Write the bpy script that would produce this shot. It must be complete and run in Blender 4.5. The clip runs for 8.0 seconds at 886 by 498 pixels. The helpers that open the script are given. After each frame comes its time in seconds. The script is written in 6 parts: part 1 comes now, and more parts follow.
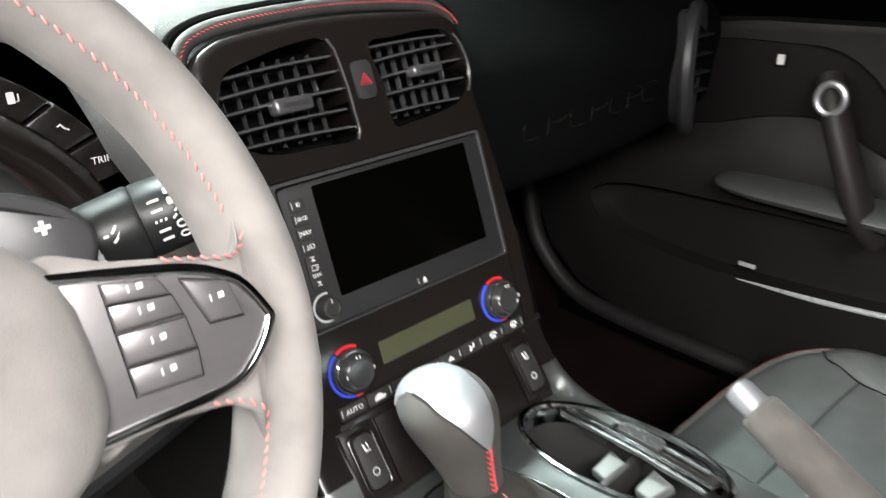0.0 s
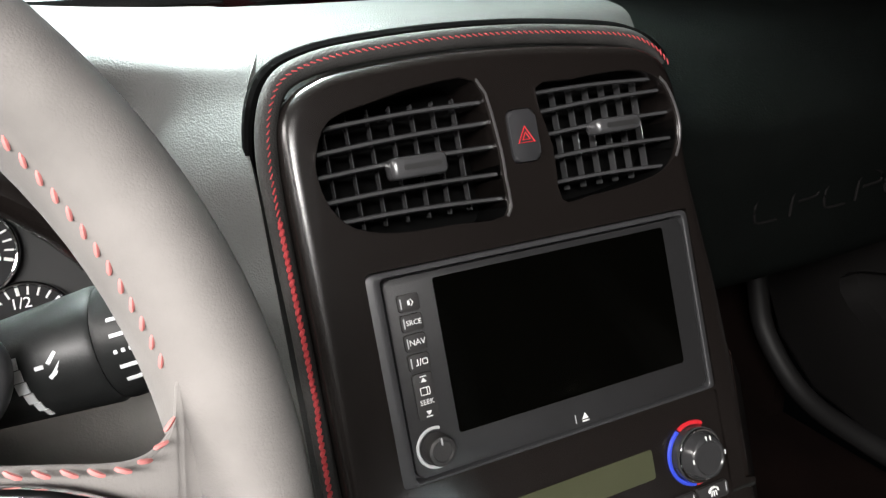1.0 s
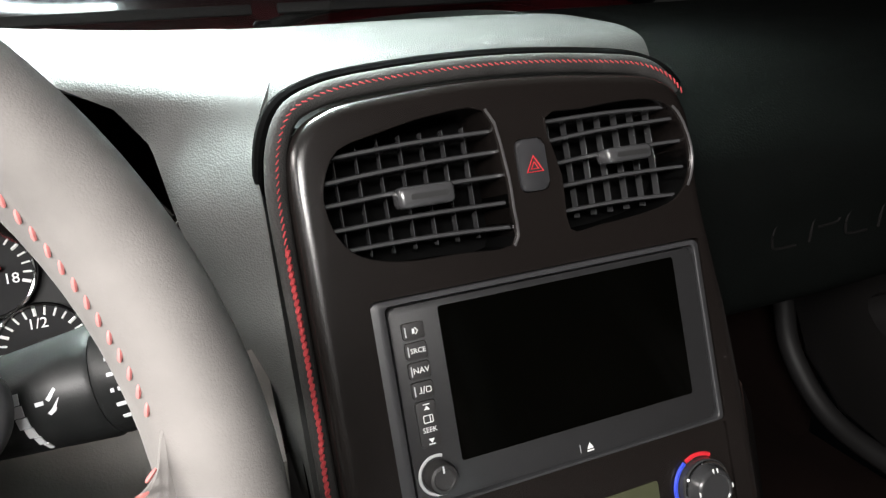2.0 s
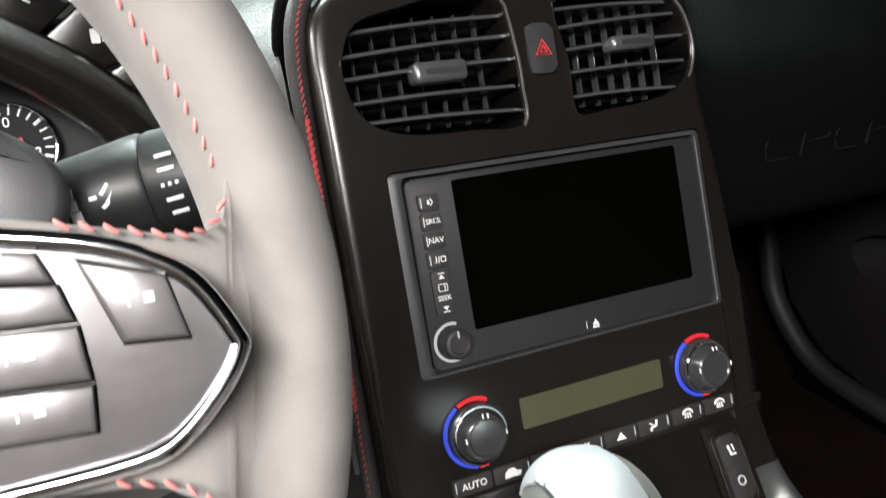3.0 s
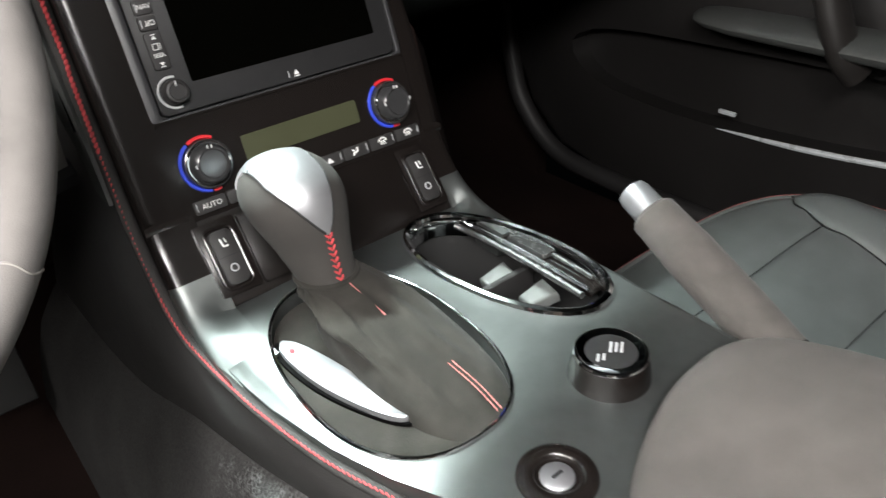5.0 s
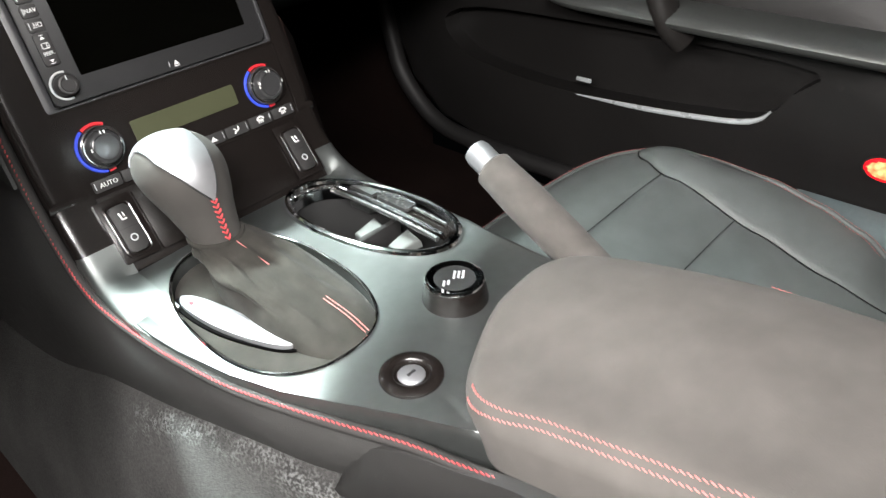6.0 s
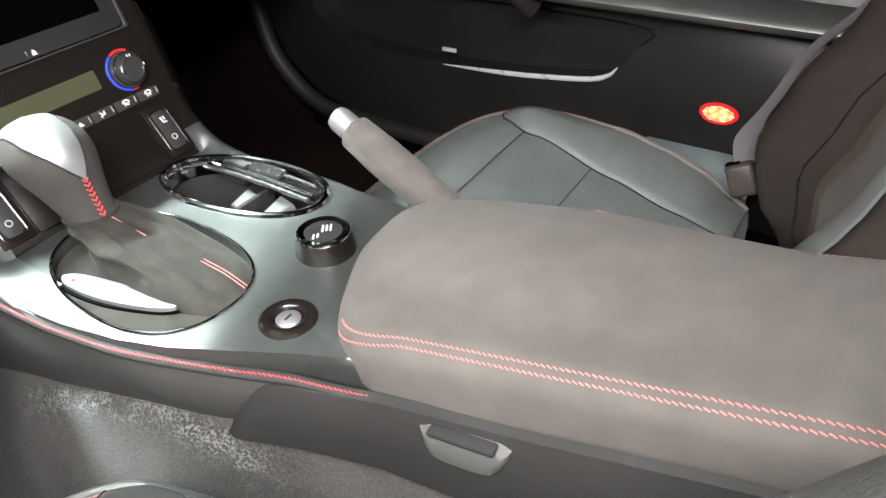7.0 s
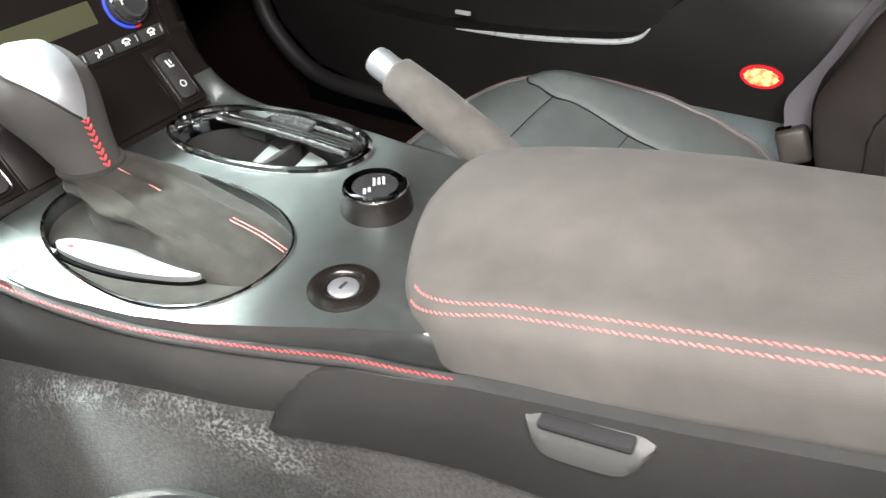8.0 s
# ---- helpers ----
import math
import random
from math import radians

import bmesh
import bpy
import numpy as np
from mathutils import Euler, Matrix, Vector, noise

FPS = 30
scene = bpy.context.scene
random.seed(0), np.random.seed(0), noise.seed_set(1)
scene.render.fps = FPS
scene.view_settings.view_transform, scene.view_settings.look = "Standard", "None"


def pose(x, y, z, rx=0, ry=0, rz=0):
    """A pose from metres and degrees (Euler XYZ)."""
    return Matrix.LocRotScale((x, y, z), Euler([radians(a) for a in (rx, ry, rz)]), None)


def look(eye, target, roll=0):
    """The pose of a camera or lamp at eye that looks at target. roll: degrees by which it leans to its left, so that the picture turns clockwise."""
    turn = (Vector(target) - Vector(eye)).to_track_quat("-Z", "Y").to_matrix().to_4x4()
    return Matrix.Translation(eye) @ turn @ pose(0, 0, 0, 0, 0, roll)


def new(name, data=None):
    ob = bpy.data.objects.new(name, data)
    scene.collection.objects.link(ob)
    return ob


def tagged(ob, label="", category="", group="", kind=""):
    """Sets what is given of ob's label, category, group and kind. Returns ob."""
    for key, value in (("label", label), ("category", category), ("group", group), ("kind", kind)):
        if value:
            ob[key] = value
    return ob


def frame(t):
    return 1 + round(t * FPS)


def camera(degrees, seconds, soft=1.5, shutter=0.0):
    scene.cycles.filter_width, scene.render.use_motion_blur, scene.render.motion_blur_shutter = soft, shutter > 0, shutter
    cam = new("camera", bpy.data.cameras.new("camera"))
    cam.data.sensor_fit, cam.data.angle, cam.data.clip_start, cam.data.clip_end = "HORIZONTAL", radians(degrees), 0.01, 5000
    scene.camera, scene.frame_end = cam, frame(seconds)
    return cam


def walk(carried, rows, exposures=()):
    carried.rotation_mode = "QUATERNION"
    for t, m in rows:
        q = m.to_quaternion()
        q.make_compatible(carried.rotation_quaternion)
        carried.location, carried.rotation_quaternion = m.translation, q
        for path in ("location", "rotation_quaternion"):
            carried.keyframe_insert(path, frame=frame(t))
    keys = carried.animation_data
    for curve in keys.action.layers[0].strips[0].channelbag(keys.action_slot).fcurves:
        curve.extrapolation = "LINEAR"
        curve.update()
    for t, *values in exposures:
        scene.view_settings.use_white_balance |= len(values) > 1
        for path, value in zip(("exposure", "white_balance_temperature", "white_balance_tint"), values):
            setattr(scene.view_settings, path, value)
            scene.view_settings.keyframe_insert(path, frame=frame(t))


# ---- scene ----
cam = camera(62.4, 8.0, soft=1.3, shutter=0.3)
PATH = [
    (0, (-0.3159, -0.3899, 0.7990), (-0.0120, -0.0503, 0.5933), -1.76),
    (0.2, (-0.2848, -0.3476, 0.7883), (0.0029, 0.0085, 0.5874), -1.79),
    (0.5, (-0.2479, -0.3068, 0.7782), (0.0022, 0.0797, 0.5831), -1.37),
    (0.9, (-0.2032, -0.2863, 0.7735), (-0.0041, 0.1376, 0.5984), -2.65),
    (1.2, (-0.1960, -0.2874, 0.7773), (-0.0090, 0.1431, 0.6051), -2.49),
    (2.3, (-0.1854, -0.2924, 0.7872), (-0.0116, 0.1445, 0.6172), -2.59),
    (2.5, (-0.1901, -0.2953, 0.7802), (-0.0137, 0.1364, 0.5999), -2.34),
    (3, (-0.2156, -0.3121, 0.7384), (-0.0317, 0.1167, 0.5585), -2.26),
    (3.5, (-0.2177, -0.3650, 0.7293), (-0.0362, 0.0504, 0.5183), -3.03),
    (4, (-0.2159, -0.3926, 0.7135), (-0.0114, 0.0008, 0.4825), -3.38),
    (4.5, (-0.2274, -0.4248, 0.6988), (0.0078, -0.0645, 0.4442), -3.24),
    (5, (-0.2304, -0.4664, 0.7136), (0.0307, -0.1334, 0.4472), -3.29),
    (5.2, (-0.2329, -0.4885, 0.7221), (0.0383, -0.1667, 0.4520), -3.11),
    (6.3, (-0.2801, -0.5815, 0.7539), (0.0284, -0.3118, 0.4674), -3.26),
    (6.5, (-0.2877, -0.6015, 0.7578), (0.0286, -0.3450, 0.4678), -3.38),
    (7, (-0.2930, -0.6123, 0.7554), (0.0389, -0.3819, 0.4609), -3.35),
    (7.2, (-0.2870, -0.6021, 0.7487), (0.0485, -0.3803, 0.4517), -3.22),
    (7.5, (-0.2804, -0.5807, 0.7169), (0.0555, -0.3624, 0.4177), -3.00),
    (8, (-0.2787, -0.5235, 0.6865), (0.0595, -0.3087, 0.3874), -2.37),
]
EXPOSURE = [(0.0, 0.34), (0.5, 0.32), (1.0, 0.10), (2.5, 0.17), (3.0, 0.22), (3.5, 0.14), (4.5, -0.03), (5.0, 0.0), (5.2, 0.3), (6.3, 0.60), (7.0, 0.64), (8.0, 0.72)]
walk(cam, [(t, look(eye, target, roll)) for t, eye, target, roll in PATH], EXPOSURE)

# ---- world, lamps, exposure ----
world = bpy.data.worlds.new("garage_air")
scene.world = world
world.use_nodes = True
world.node_tree.nodes["Background"].inputs[0].default_value = (0.80, 0.92, 1.0, 1)
world.node_tree.nodes["Background"].inputs[1].default_value = 0.0006


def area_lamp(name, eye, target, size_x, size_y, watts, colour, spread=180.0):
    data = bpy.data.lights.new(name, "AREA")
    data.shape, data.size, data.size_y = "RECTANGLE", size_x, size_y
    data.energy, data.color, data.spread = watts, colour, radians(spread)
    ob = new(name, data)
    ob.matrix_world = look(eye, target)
    return tagged(ob, "unseen area lamp added to light the cabin", "lamp")


area_lamp("ceiling_tube_lamp", (-0.36, 0.87, 2.2), (-0.34, -0.12, 0.45), 0.5, 0.07, 13.0, (0.86, 1.0, 0.97), 36)
# unseen lamps added to fill the cabin, no such fittings are known
area_lamp("front_fill_lamp", (-0.55, 2.6, 1.45), (-0.42, 0.0, 0.76), 0.7, 0.5, 0.7, (0.86, 1.0, 1.0), 30)
area_lamp("side_fill_lamp", (-0.98, -0.30, 1.15), (-0.05, -0.20, 0.50), 0.95, 0.16, 15.0, (1.0, 0.95, 0.915))
area_lamp("rear_fill_lamp", (-0.42, -0.65, 1.05), (-0.14, -0.21, 0.55), 0.40, 0.14, 8.2, (1.0, 0.97, 0.945), 110)

# ---- materials ----


def material(name, base, rough=0.5, metal=0.0, var=0.12, scale=60.0, bump=0.0, bump_scale=400.0, sheen=0.0, coat=0.0, spec=0.5, emit=None, emit_strength=0.0, voronoi=False, big=7.0, wear=0.06):
    """A surface with two scales of colour variation, roughness wear and fine relief."""
    mat = bpy.data.materials.new(name)
    mat.use_nodes = True
    nodes, links = mat.node_tree.nodes, mat.node_tree.links
    bsdf = nodes["Principled BSDF"]
    coords = nodes.new("ShaderNodeTexCoord")
    fine = nodes.new("ShaderNodeTexNoise")
    fine.inputs["Scale"].default_value, fine.inputs["Detail"].default_value = scale, 4.0
    broad = nodes.new("ShaderNodeTexNoise")
    broad.inputs["Scale"].default_value, broad.inputs["Detail"].default_value = big, 3.0
    links.new(coords.outputs["Object"], fine.inputs["Vector"])
    links.new(coords.outputs["Object"], broad.inputs["Vector"])
    blend = nodes.new("ShaderNodeMath")
    blend.operation = "MULTIPLY_ADD"
    links.new(fine.outputs["Fac"], blend.inputs[0])
    blend.inputs[1].default_value = 0.5
    half = nodes.new("ShaderNodeMath")
    half.operation = "MULTIPLY"
    half.inputs[1].default_value = 0.5
    links.new(broad.outputs["Fac"], half.inputs[0])
    links.new(half.outputs[0], blend.inputs[2])
    ramp = nodes.new("ShaderNodeMapRange")
    ramp.inputs["From Min"].default_value, ramp.inputs["From Max"].default_value = 0.3, 0.7
    ramp.inputs["To Min"].default_value, ramp.inputs["To Max"].default_value = 1 - var, 1 + var
    links.new(blend.outputs[0], ramp.inputs["Value"])
    tint = nodes.new("ShaderNodeVectorMath")
    tint.operation = "SCALE"
    tint.inputs[0].default_value = base
    links.new(ramp.outputs[0], tint.inputs["Scale"])
    links.new(tint.outputs[0], bsdf.inputs["Base Color"])
    gloss = nodes.new("ShaderNodeMapRange")
    gloss.inputs["From Min"].default_value, gloss.inputs["From Max"].default_value = 0.3, 0.7
    gloss.inputs["To Min"].default_value, gloss.inputs["To Max"].default_value = max(rough - wear, 0.02), min(rough + wear, 1)
    links.new(blend.outputs[0], gloss.inputs["Value"])
    links.new(gloss.outputs[0], bsdf.inputs["Roughness"])
    bsdf.inputs["Metallic"].default_value = metal
    bsdf.inputs["Specular IOR Level"].default_value = spec
    bsdf.inputs["Sheen Weight"].default_value = sheen
    bsdf.inputs["Sheen Roughness"].default_value = 0.5
    bsdf.inputs["Coat Weight"].default_value = coat
    if emit:
        bsdf.inputs["Emission Color"].default_value = (*emit, 1)
        bsdf.inputs["Emission Strength"].default_value = emit_strength
    if bump:
        tex = nodes.new("ShaderNodeTexVoronoi" if voronoi else "ShaderNodeTexNoise")
        tex.inputs["Scale"].default_value = bump_scale
        links.new(coords.outputs["Object"], tex.inputs["Vector"])
        relief = nodes.new("ShaderNodeBump")
        relief.inputs["Strength"].default_value, relief.inputs["Distance"].default_value = bump, 0.0006
        links.new(tex.outputs["Distance" if voronoi else "Fac"], relief.inputs["Height"])
        links.new(relief.outputs[0], bsdf.inputs["Normal"])
    return mat


RIM = material("satin_rim_plastic", (0.045, 0.045, 0.045), 0.25, metal=0.3, var=0.08, scale=200)
SATIN = material("satin_black_plastic", (0.0085, 0.0068, 0.0062), 0.25, spec=0.55, var=0.05, scale=160, bump=0.02, bump_scale=2200, wear=0.015)
PLATE = material("satin_console_plastic", (0.195, 0.208, 0.204), 0.42, metal=0.90, var=0.1, scale=120, bump=0.02, bump_scale=1800)
MATT = material("matt_black_plastic", (0.018, 0.017, 0.017), 0.55, var=0.2, scale=200, bump=0.2, bump_scale=900)
FACEPLATE = material("black_faceplate_plastic", (0.019, 0.0188, 0.0195), 0.39, spec=0.4, var=0.1, scale=200, bump=0.1, bump_scale=1200)
SURROUND = material("grey_surround_plastic", (0.036, 0.036, 0.038), 0.38, var=0.1, scale=200, bump=0.1, bump_scale=1200)
GREY = material("dark_grey_plastic", (0.024, 0.024, 0.026), 0.45, var=0.1, scale=200, bump=0.1, bump_scale=1200)
# the pad's leather again, with the passenger side's shade put into its colour
SHADED_LEATHER = material("shaded_grained_leather", (0.0034, 0.0042, 0.0038), 0.72, spec=0.05, var=0.15, scale=40, bump=0.5, bump_scale=520, voronoi=True)
GLOSS = material("glossy_dark_plastic", (0.030, 0.030, 0.031), 0.22, var=0.05, scale=300)
LATCH = material("grey_grained_plastic", (0.075, 0.075, 0.073), 0.55, var=0.12, scale=300, bump=0.4, bump_scale=1500)
BIN = material("black_bin_plastic", (0.022, 0.0215, 0.021), 0.5, var=0.15, scale=200, bump=0.25, bump_scale=1100)
RUBBER = material("black_rubber", (0.012, 0.012, 0.012), 0.7, var=0.2)
SUEDE = material("grey_suede", (0.176, 0.166, 0.158), 0.95, var=0.30, scale=38, bump=0.25, bump_scale=1400, sheen=0.10, spec=0.1, big=9)
PALE_SEAM = material("pale_suede_seam", (0.34, 0.32, 0.30), 0.9, var=0.2, scale=200)
SUEDE_ARM = material("grey_armrest_suede", (0.096, 0.089, 0.083), 0.95, var=0.17, scale=45, bump=0.3, bump_scale=1400, sheen=0.05, spec=0.1, big=14)
SUEDE_BOOT = material("dark_suede", (0.029, 0.0275, 0.0245), 0.98, var=0.38, scale=70, bump=0.3, bump_scale=1200, sheen=0.04, spec=0.05, big=30)
SUEDE_KNOB = material("worn_grey_suede", (0.045, 0.042, 0.039), 0.8, var=0.18, scale=60, bump=0.2, bump_scale=1400, sheen=0.03, spec=0.12, big=20)
SUEDE_BROWN = material("brown_grey_suede", (0.085, 0.078, 0.072), 0.9, var=0.3, scale=60, bump=0.25, bump_scale=1400, sheen=0.12, spec=0.15, big=20)
# near-black without sheen, so gaps carry their shade in the colour
GAP_SHADE = material("black_gap_shade", (0.003, 0.003, 0.003), 0.95, spec=0.02, var=0.1)
PINK = material("faded_red_thread", (0.50, 0.17, 0.16), 0.75, var=0.2, scale=200)
LEATHER = material("black_grained_leather", (0.060, 0.062, 0.060), 0.52, spec=0.35, var=0.15, scale=40, bump=0.35, bump_scale=1000, voronoi=True)
WELT = material("grey_leather_welt", (0.0350, 0.0335, 0.0325), 0.65, spec=0.2, var=0.25, scale=80, bump=0.4, bump_scale=900, voronoi=True)
SIDE = material("black_leather_cloth", (0.042, 0.041, 0.040), 0.6, var=0.15, scale=80, bump=0.4, bump_scale=900)
SEAT = material("charcoal_seat_leather", (0.138, 0.151, 0.148), 0.38, var=0.18, scale=30, bump=0.22, bump_scale=900, voronoi=True)
SEAT_SEAM = material("dark_seam_leather", (0.014, 0.015, 0.015), 0.8, var=0.2, spec=0.1)
# the seat leather again, darkened for the shade on the driver's seat
SHADED_HIDE = material("shaded_seat_leather", (0.062, 0.064, 0.062), 0.40, var=0.18, scale=30, bump=0.3, bump_scale=800, voronoi=True)
SUEDE_BACK = material("brown_seat_suede", (0.058, 0.044, 0.036), 0.9, var=0.25, scale=60, bump=0.25, bump_scale=1400, sheen=0.1, spec=0.1, big=14)
BACK = material("brown_black_leather", (0.034, 0.0262, 0.0225), 0.46, spec=0.35, var=0.15, scale=30, bump=0.25, bump_scale=900, voronoi=True)
RED = material("red_thread", (0.43, 0.042, 0.048), 0.7, var=0.15, scale=200)
DARK = material("dark_trim", (0.0075, 0.0068, 0.0067), 0.7, spec=0.12, var=0.2, scale=120, bump=0.3, bump_scale=700)
SLAT = material("glossy_vent_plastic", (0.048, 0.048, 0.050), 0.26, var=0.06, scale=200, spec=0.9, wear=0.02)
CHROME = material("chrome", (0.86, 0.87, 0.89), 0.09, metal=1.0, var=0.03)
SILVER = material("satin_silver", (0.45, 0.455, 0.475), 0.40, metal=0.80, var=0.04, scale=300, wear=0.02)
SPOKE = material("silver_paint", (0.17, 0.163, 0.165), 0.32, metal=0.7, var=0.05, scale=300)
SCREEN = material("dark_screen_glass", (0.0008, 0.0008, 0.0006), 0.07, var=0.05, spec=0.12)
LCD = material("olive_display", (0.050, 0.053, 0.029), 0.30, var=0.08)
WHITE = material("white_print", (0.75, 0.75, 0.74), 0.6, var=0.03)
GREYPRINT = material("grey_print", (0.45, 0.46, 0.47), 0.6, var=0.03)
REDPRINT = material("red_print", (0.60, 0.02, 0.03), 0.5, var=0.03)
BLUEPRINT = material("blue_print", (0.03, 0.06, 0.55), 0.5, var=0.03)
STALK = material("soft_black_plastic", (0.007, 0.0075, 0.0075), 0.42, spec=0.25, var=0.1, scale=200, bump=0.1, bump_scale=1500)
GAUGE = material("gauge_face", (0.004, 0.004, 0.0045), 0.6, spec=0.15, var=0.1)
LENS = material("red_lens", (0.6, 0.03, 0.02), 0.2, var=0.2, scale=250, bump=0.6, bump_scale=260, emit=(1.0, 0.1, 0.05), emit_strength=1.5)
RED_LENS = material("red_lens_rim", (0.5, 0.01, 0.02), 0.2, var=0.2, scale=250, emit=(1.0, 0.01, 0.015), emit_strength=0.9)
glow_nodes, glow_links = LENS.node_tree.nodes, LENS.node_tree.links
glow_cells = glow_nodes.new("ShaderNodeTexVoronoi")
glow_cells.inputs["Scale"].default_value = 130.0
glow_ramp = glow_nodes.new("ShaderNodeValToRGB")
glow_ramp.color_ramp.elements[0].position, glow_ramp.color_ramp.elements[0].color = 0.30, (1.0, 0.50, 0.20, 1)
glow_ramp.color_ramp.elements[1].position, glow_ramp.color_ramp.elements[1].color = 0.85, (1.0, 0.12, 0.04, 1)
glow_coords = glow_nodes.new("ShaderNodeTexCoord")
glow_links.new(glow_coords.outputs["Object"], glow_cells.inputs["Vector"])
glow_links.new(glow_cells.outputs["Distance"], glow_ramp.inputs["Fac"])
glow_links.new(glow_ramp.outputs["Color"], glow_nodes["Principled BSDF"].inputs["Emission Color"])
BELT = material("grey_webbing", (0.125, 0.118, 0.130), 0.8, var=0.1, scale=300, bump=0.4, bump_scale=900)
BROWN = material("shaded_footwell_carpet", (0.0125, 0.0070, 0.0060), 1.0, var=0.5, scale=400, bump=0.8, bump_scale=600, spec=0.1)
ARMSILVER = material("satin_grey_paint", (0.12, 0.126, 0.121), 0.35, metal=0.5, var=0.08, scale=200)
DOORGRAB = material("brown_grey_leather", (0.020, 0.018, 0.017), 0.5, spec=0.3, var=0.15, scale=60, bump=0.3, bump_scale=700)
SILL = material("brushed_sill_metal", (0.15, 0.19, 0.20), 0.45, metal=0.3, var=0.1, scale=200)
DOORSKIN = material("black_door_skin", (0.0145, 0.0134, 0.0130), 0.42, spec=0.5, var=0.2, scale=120, bump=0.3, bump_scale=700)
KNEE = material("grey_knee_plastic", (0.19, 0.178, 0.168), 0.5, var=0.12, scale=120, bump=0.2, bump_scale=900)
LIP = material("pale_satin_trim", (0.70, 0.74, 0.76), 0.30, metal=0.3, var=0.05)
BUCKLE = material("brown_buckle_plastic", (0.060, 0.050, 0.044), 0.45, var=0.15)
RUBBERTAB = material("pale_rubber", (0.085, 0.089, 0.087), 0.6, var=0.08)
WALL = material("headliner_cloth", (0.02, 0.02, 0.02), 0.95, var=0.1)

# carpet with a scuffed pale streak worn by shoes
WORN_CARPET = material("scuffed_carpet", (0.048, 0.047, 0.046), 1.0, var=0.5, scale=420, bump=1.0, bump_scale=700, spec=0.1, big=9)
wn, wl = WORN_CARPET.node_tree.nodes, WORN_CARPET.node_tree.links


def sums(op, a, b, c=None):
    node = wn.new("ShaderNodeMath")
    node.operation = op
    for k, v in enumerate((a, b, c)):
        if v is None:
            continue
        if isinstance(v, (int, float)):
            node.inputs[k].default_value = v
        else:
            wl.new(v, node.inputs[k])
    return node.outputs[0]


def ramped(value, lo, hi):
    node = wn.new("ShaderNodeMapRange")
    node.interpolation_type = "SMOOTHSTEP"
    wl.new(value, node.inputs["Value"])
    node.inputs["From Min"].default_value, node.inputs["From Max"].default_value = lo, hi
    return node.outputs[0]


where = wn.new("ShaderNodeTexCoord")
split = wn.new("ShaderNodeSeparateXYZ")
wl.new(where.outputs["Object"], split.inputs[0])
off_line = sums("ABSOLUTE", sums("ADD", sums("MULTIPLY_ADD", split.outputs["Y"], 0.200, split.outputs["X"]), 0.1545), 0.0)
fuzz = wn.new("ShaderNodeTexNoise")
fuzz.inputs["Scale"].default_value, fuzz.inputs["Detail"].default_value = 420.0, 3.0
wl.new(where.outputs["Object"], fuzz.inputs["Vector"])
patches = wn.new("ShaderNodeTexNoise")
patches.inputs["Scale"].default_value = 55.0
wl.new(where.outputs["Object"], patches.inputs["Vector"])
streak = sums("MULTIPLY", ramped(off_line, 0.0095, 0.001), ramped(fuzz.outputs["Fac"], 0.40, 0.66))
streak = sums("MULTIPLY", streak, ramped(patches.outputs["Fac"], 0.32, 0.60))
streak = sums("MULTIPLY", streak, sums("MULTIPLY", ramped(split.outputs["Y"], -0.05, -0.09), ramped(split.outputs["Y"], -0.34, -0.26)))
pale = wn.new("ShaderNodeMix")
pale.data_type = "RGBA"
wl.new(streak, pale.inputs["Factor"])
carpet_bsdf = wn["Principled BSDF"]
wl.new(carpet_bsdf.inputs["Base Color"].links[0].from_socket, pale.inputs["A"])
pale.inputs["B"].default_value = (0.135, 0.137, 0.136, 1)
wl.new(pale.outputs["Result"], carpet_bsdf.inputs["Base Color"])

# ---- builders ----


def thing(name, m=None, label="", category="", group="", kind=""):
    ob = new(name)
    ob.empty_display_size = 0.02
    if m is not None:
        ob.matrix_world = m
    return tagged(ob, label, category, group, kind)


def finish(bm, name, mat, smooth=True):
    bmesh.ops.recalc_face_normals(bm, faces=bm.faces)
    me = bpy.data.meshes.new(name)
    bm.to_mesh(me)
    bm.free()
    me.materials.append(mat)
    if smooth:
        for p in me.polygons:
            p.use_smooth = True
        me.set_sharp_from_angle(angle=radians(40))
    return me


def part(name, bm, mat, parent, label="", m=None):
    """Links a bmesh (in the parent's frame) as one mesh under a thing or a part."""
    ob = new(name, finish(bm, name, mat))
    ob.parent = parent
    if m is not None:
        ob.matrix_local = m
    if label:
        ob["label"] = label
    return ob


def solid(name, bm, mat, label="", category="", group="", kind="", m=None):
    ob = new(name, finish(bm, name, mat))
    if m is not None:
        ob.matrix_world = m
    return tagged(ob, label, category, group, kind)


def box(cx, cy, cz, sx, sy, sz, bevel=0.0, segments=3, bm=None):
    bm = bm or bmesh.new()
    made = bmesh.ops.create_cube(bm, size=1.0, matrix=Matrix.Translation((cx, cy, cz)) @ Matrix.Diagonal((sx, sy, sz, 1)))
    if bevel:
        edges = list({e for v in made["verts"] for e in v.link_edges})
        bmesh.ops.bevel(bm, geom=edges, offset=bevel, segments=segments, profile=0.5, affect="EDGES")
    return bm


def prism(outline, d0, d1, bevel=0.0, segments=3, bm=None, top_only=True):
    """An outline in x, y drawn out from z = d0 to d1, with the upper edge rounded."""
    bm = bm or bmesh.new()
    low = [bm.verts.new((x, y, d0)) for x, y in outline]
    high = [bm.verts.new((x, y, d1)) for x, y in outline]
    n = len(outline)
    bm.faces.new(low[::-1])
    top = bm.faces.new(high)
    for i in range(n):
        bm.faces.new((low[i], low[(i + 1) % n], high[(i + 1) % n], high[i]))
    if bevel:
        bmesh.ops.bevel(bm, geom=list(top.edges), offset=bevel, segments=segments, profile=0.5, affect="EDGES")
    return bm


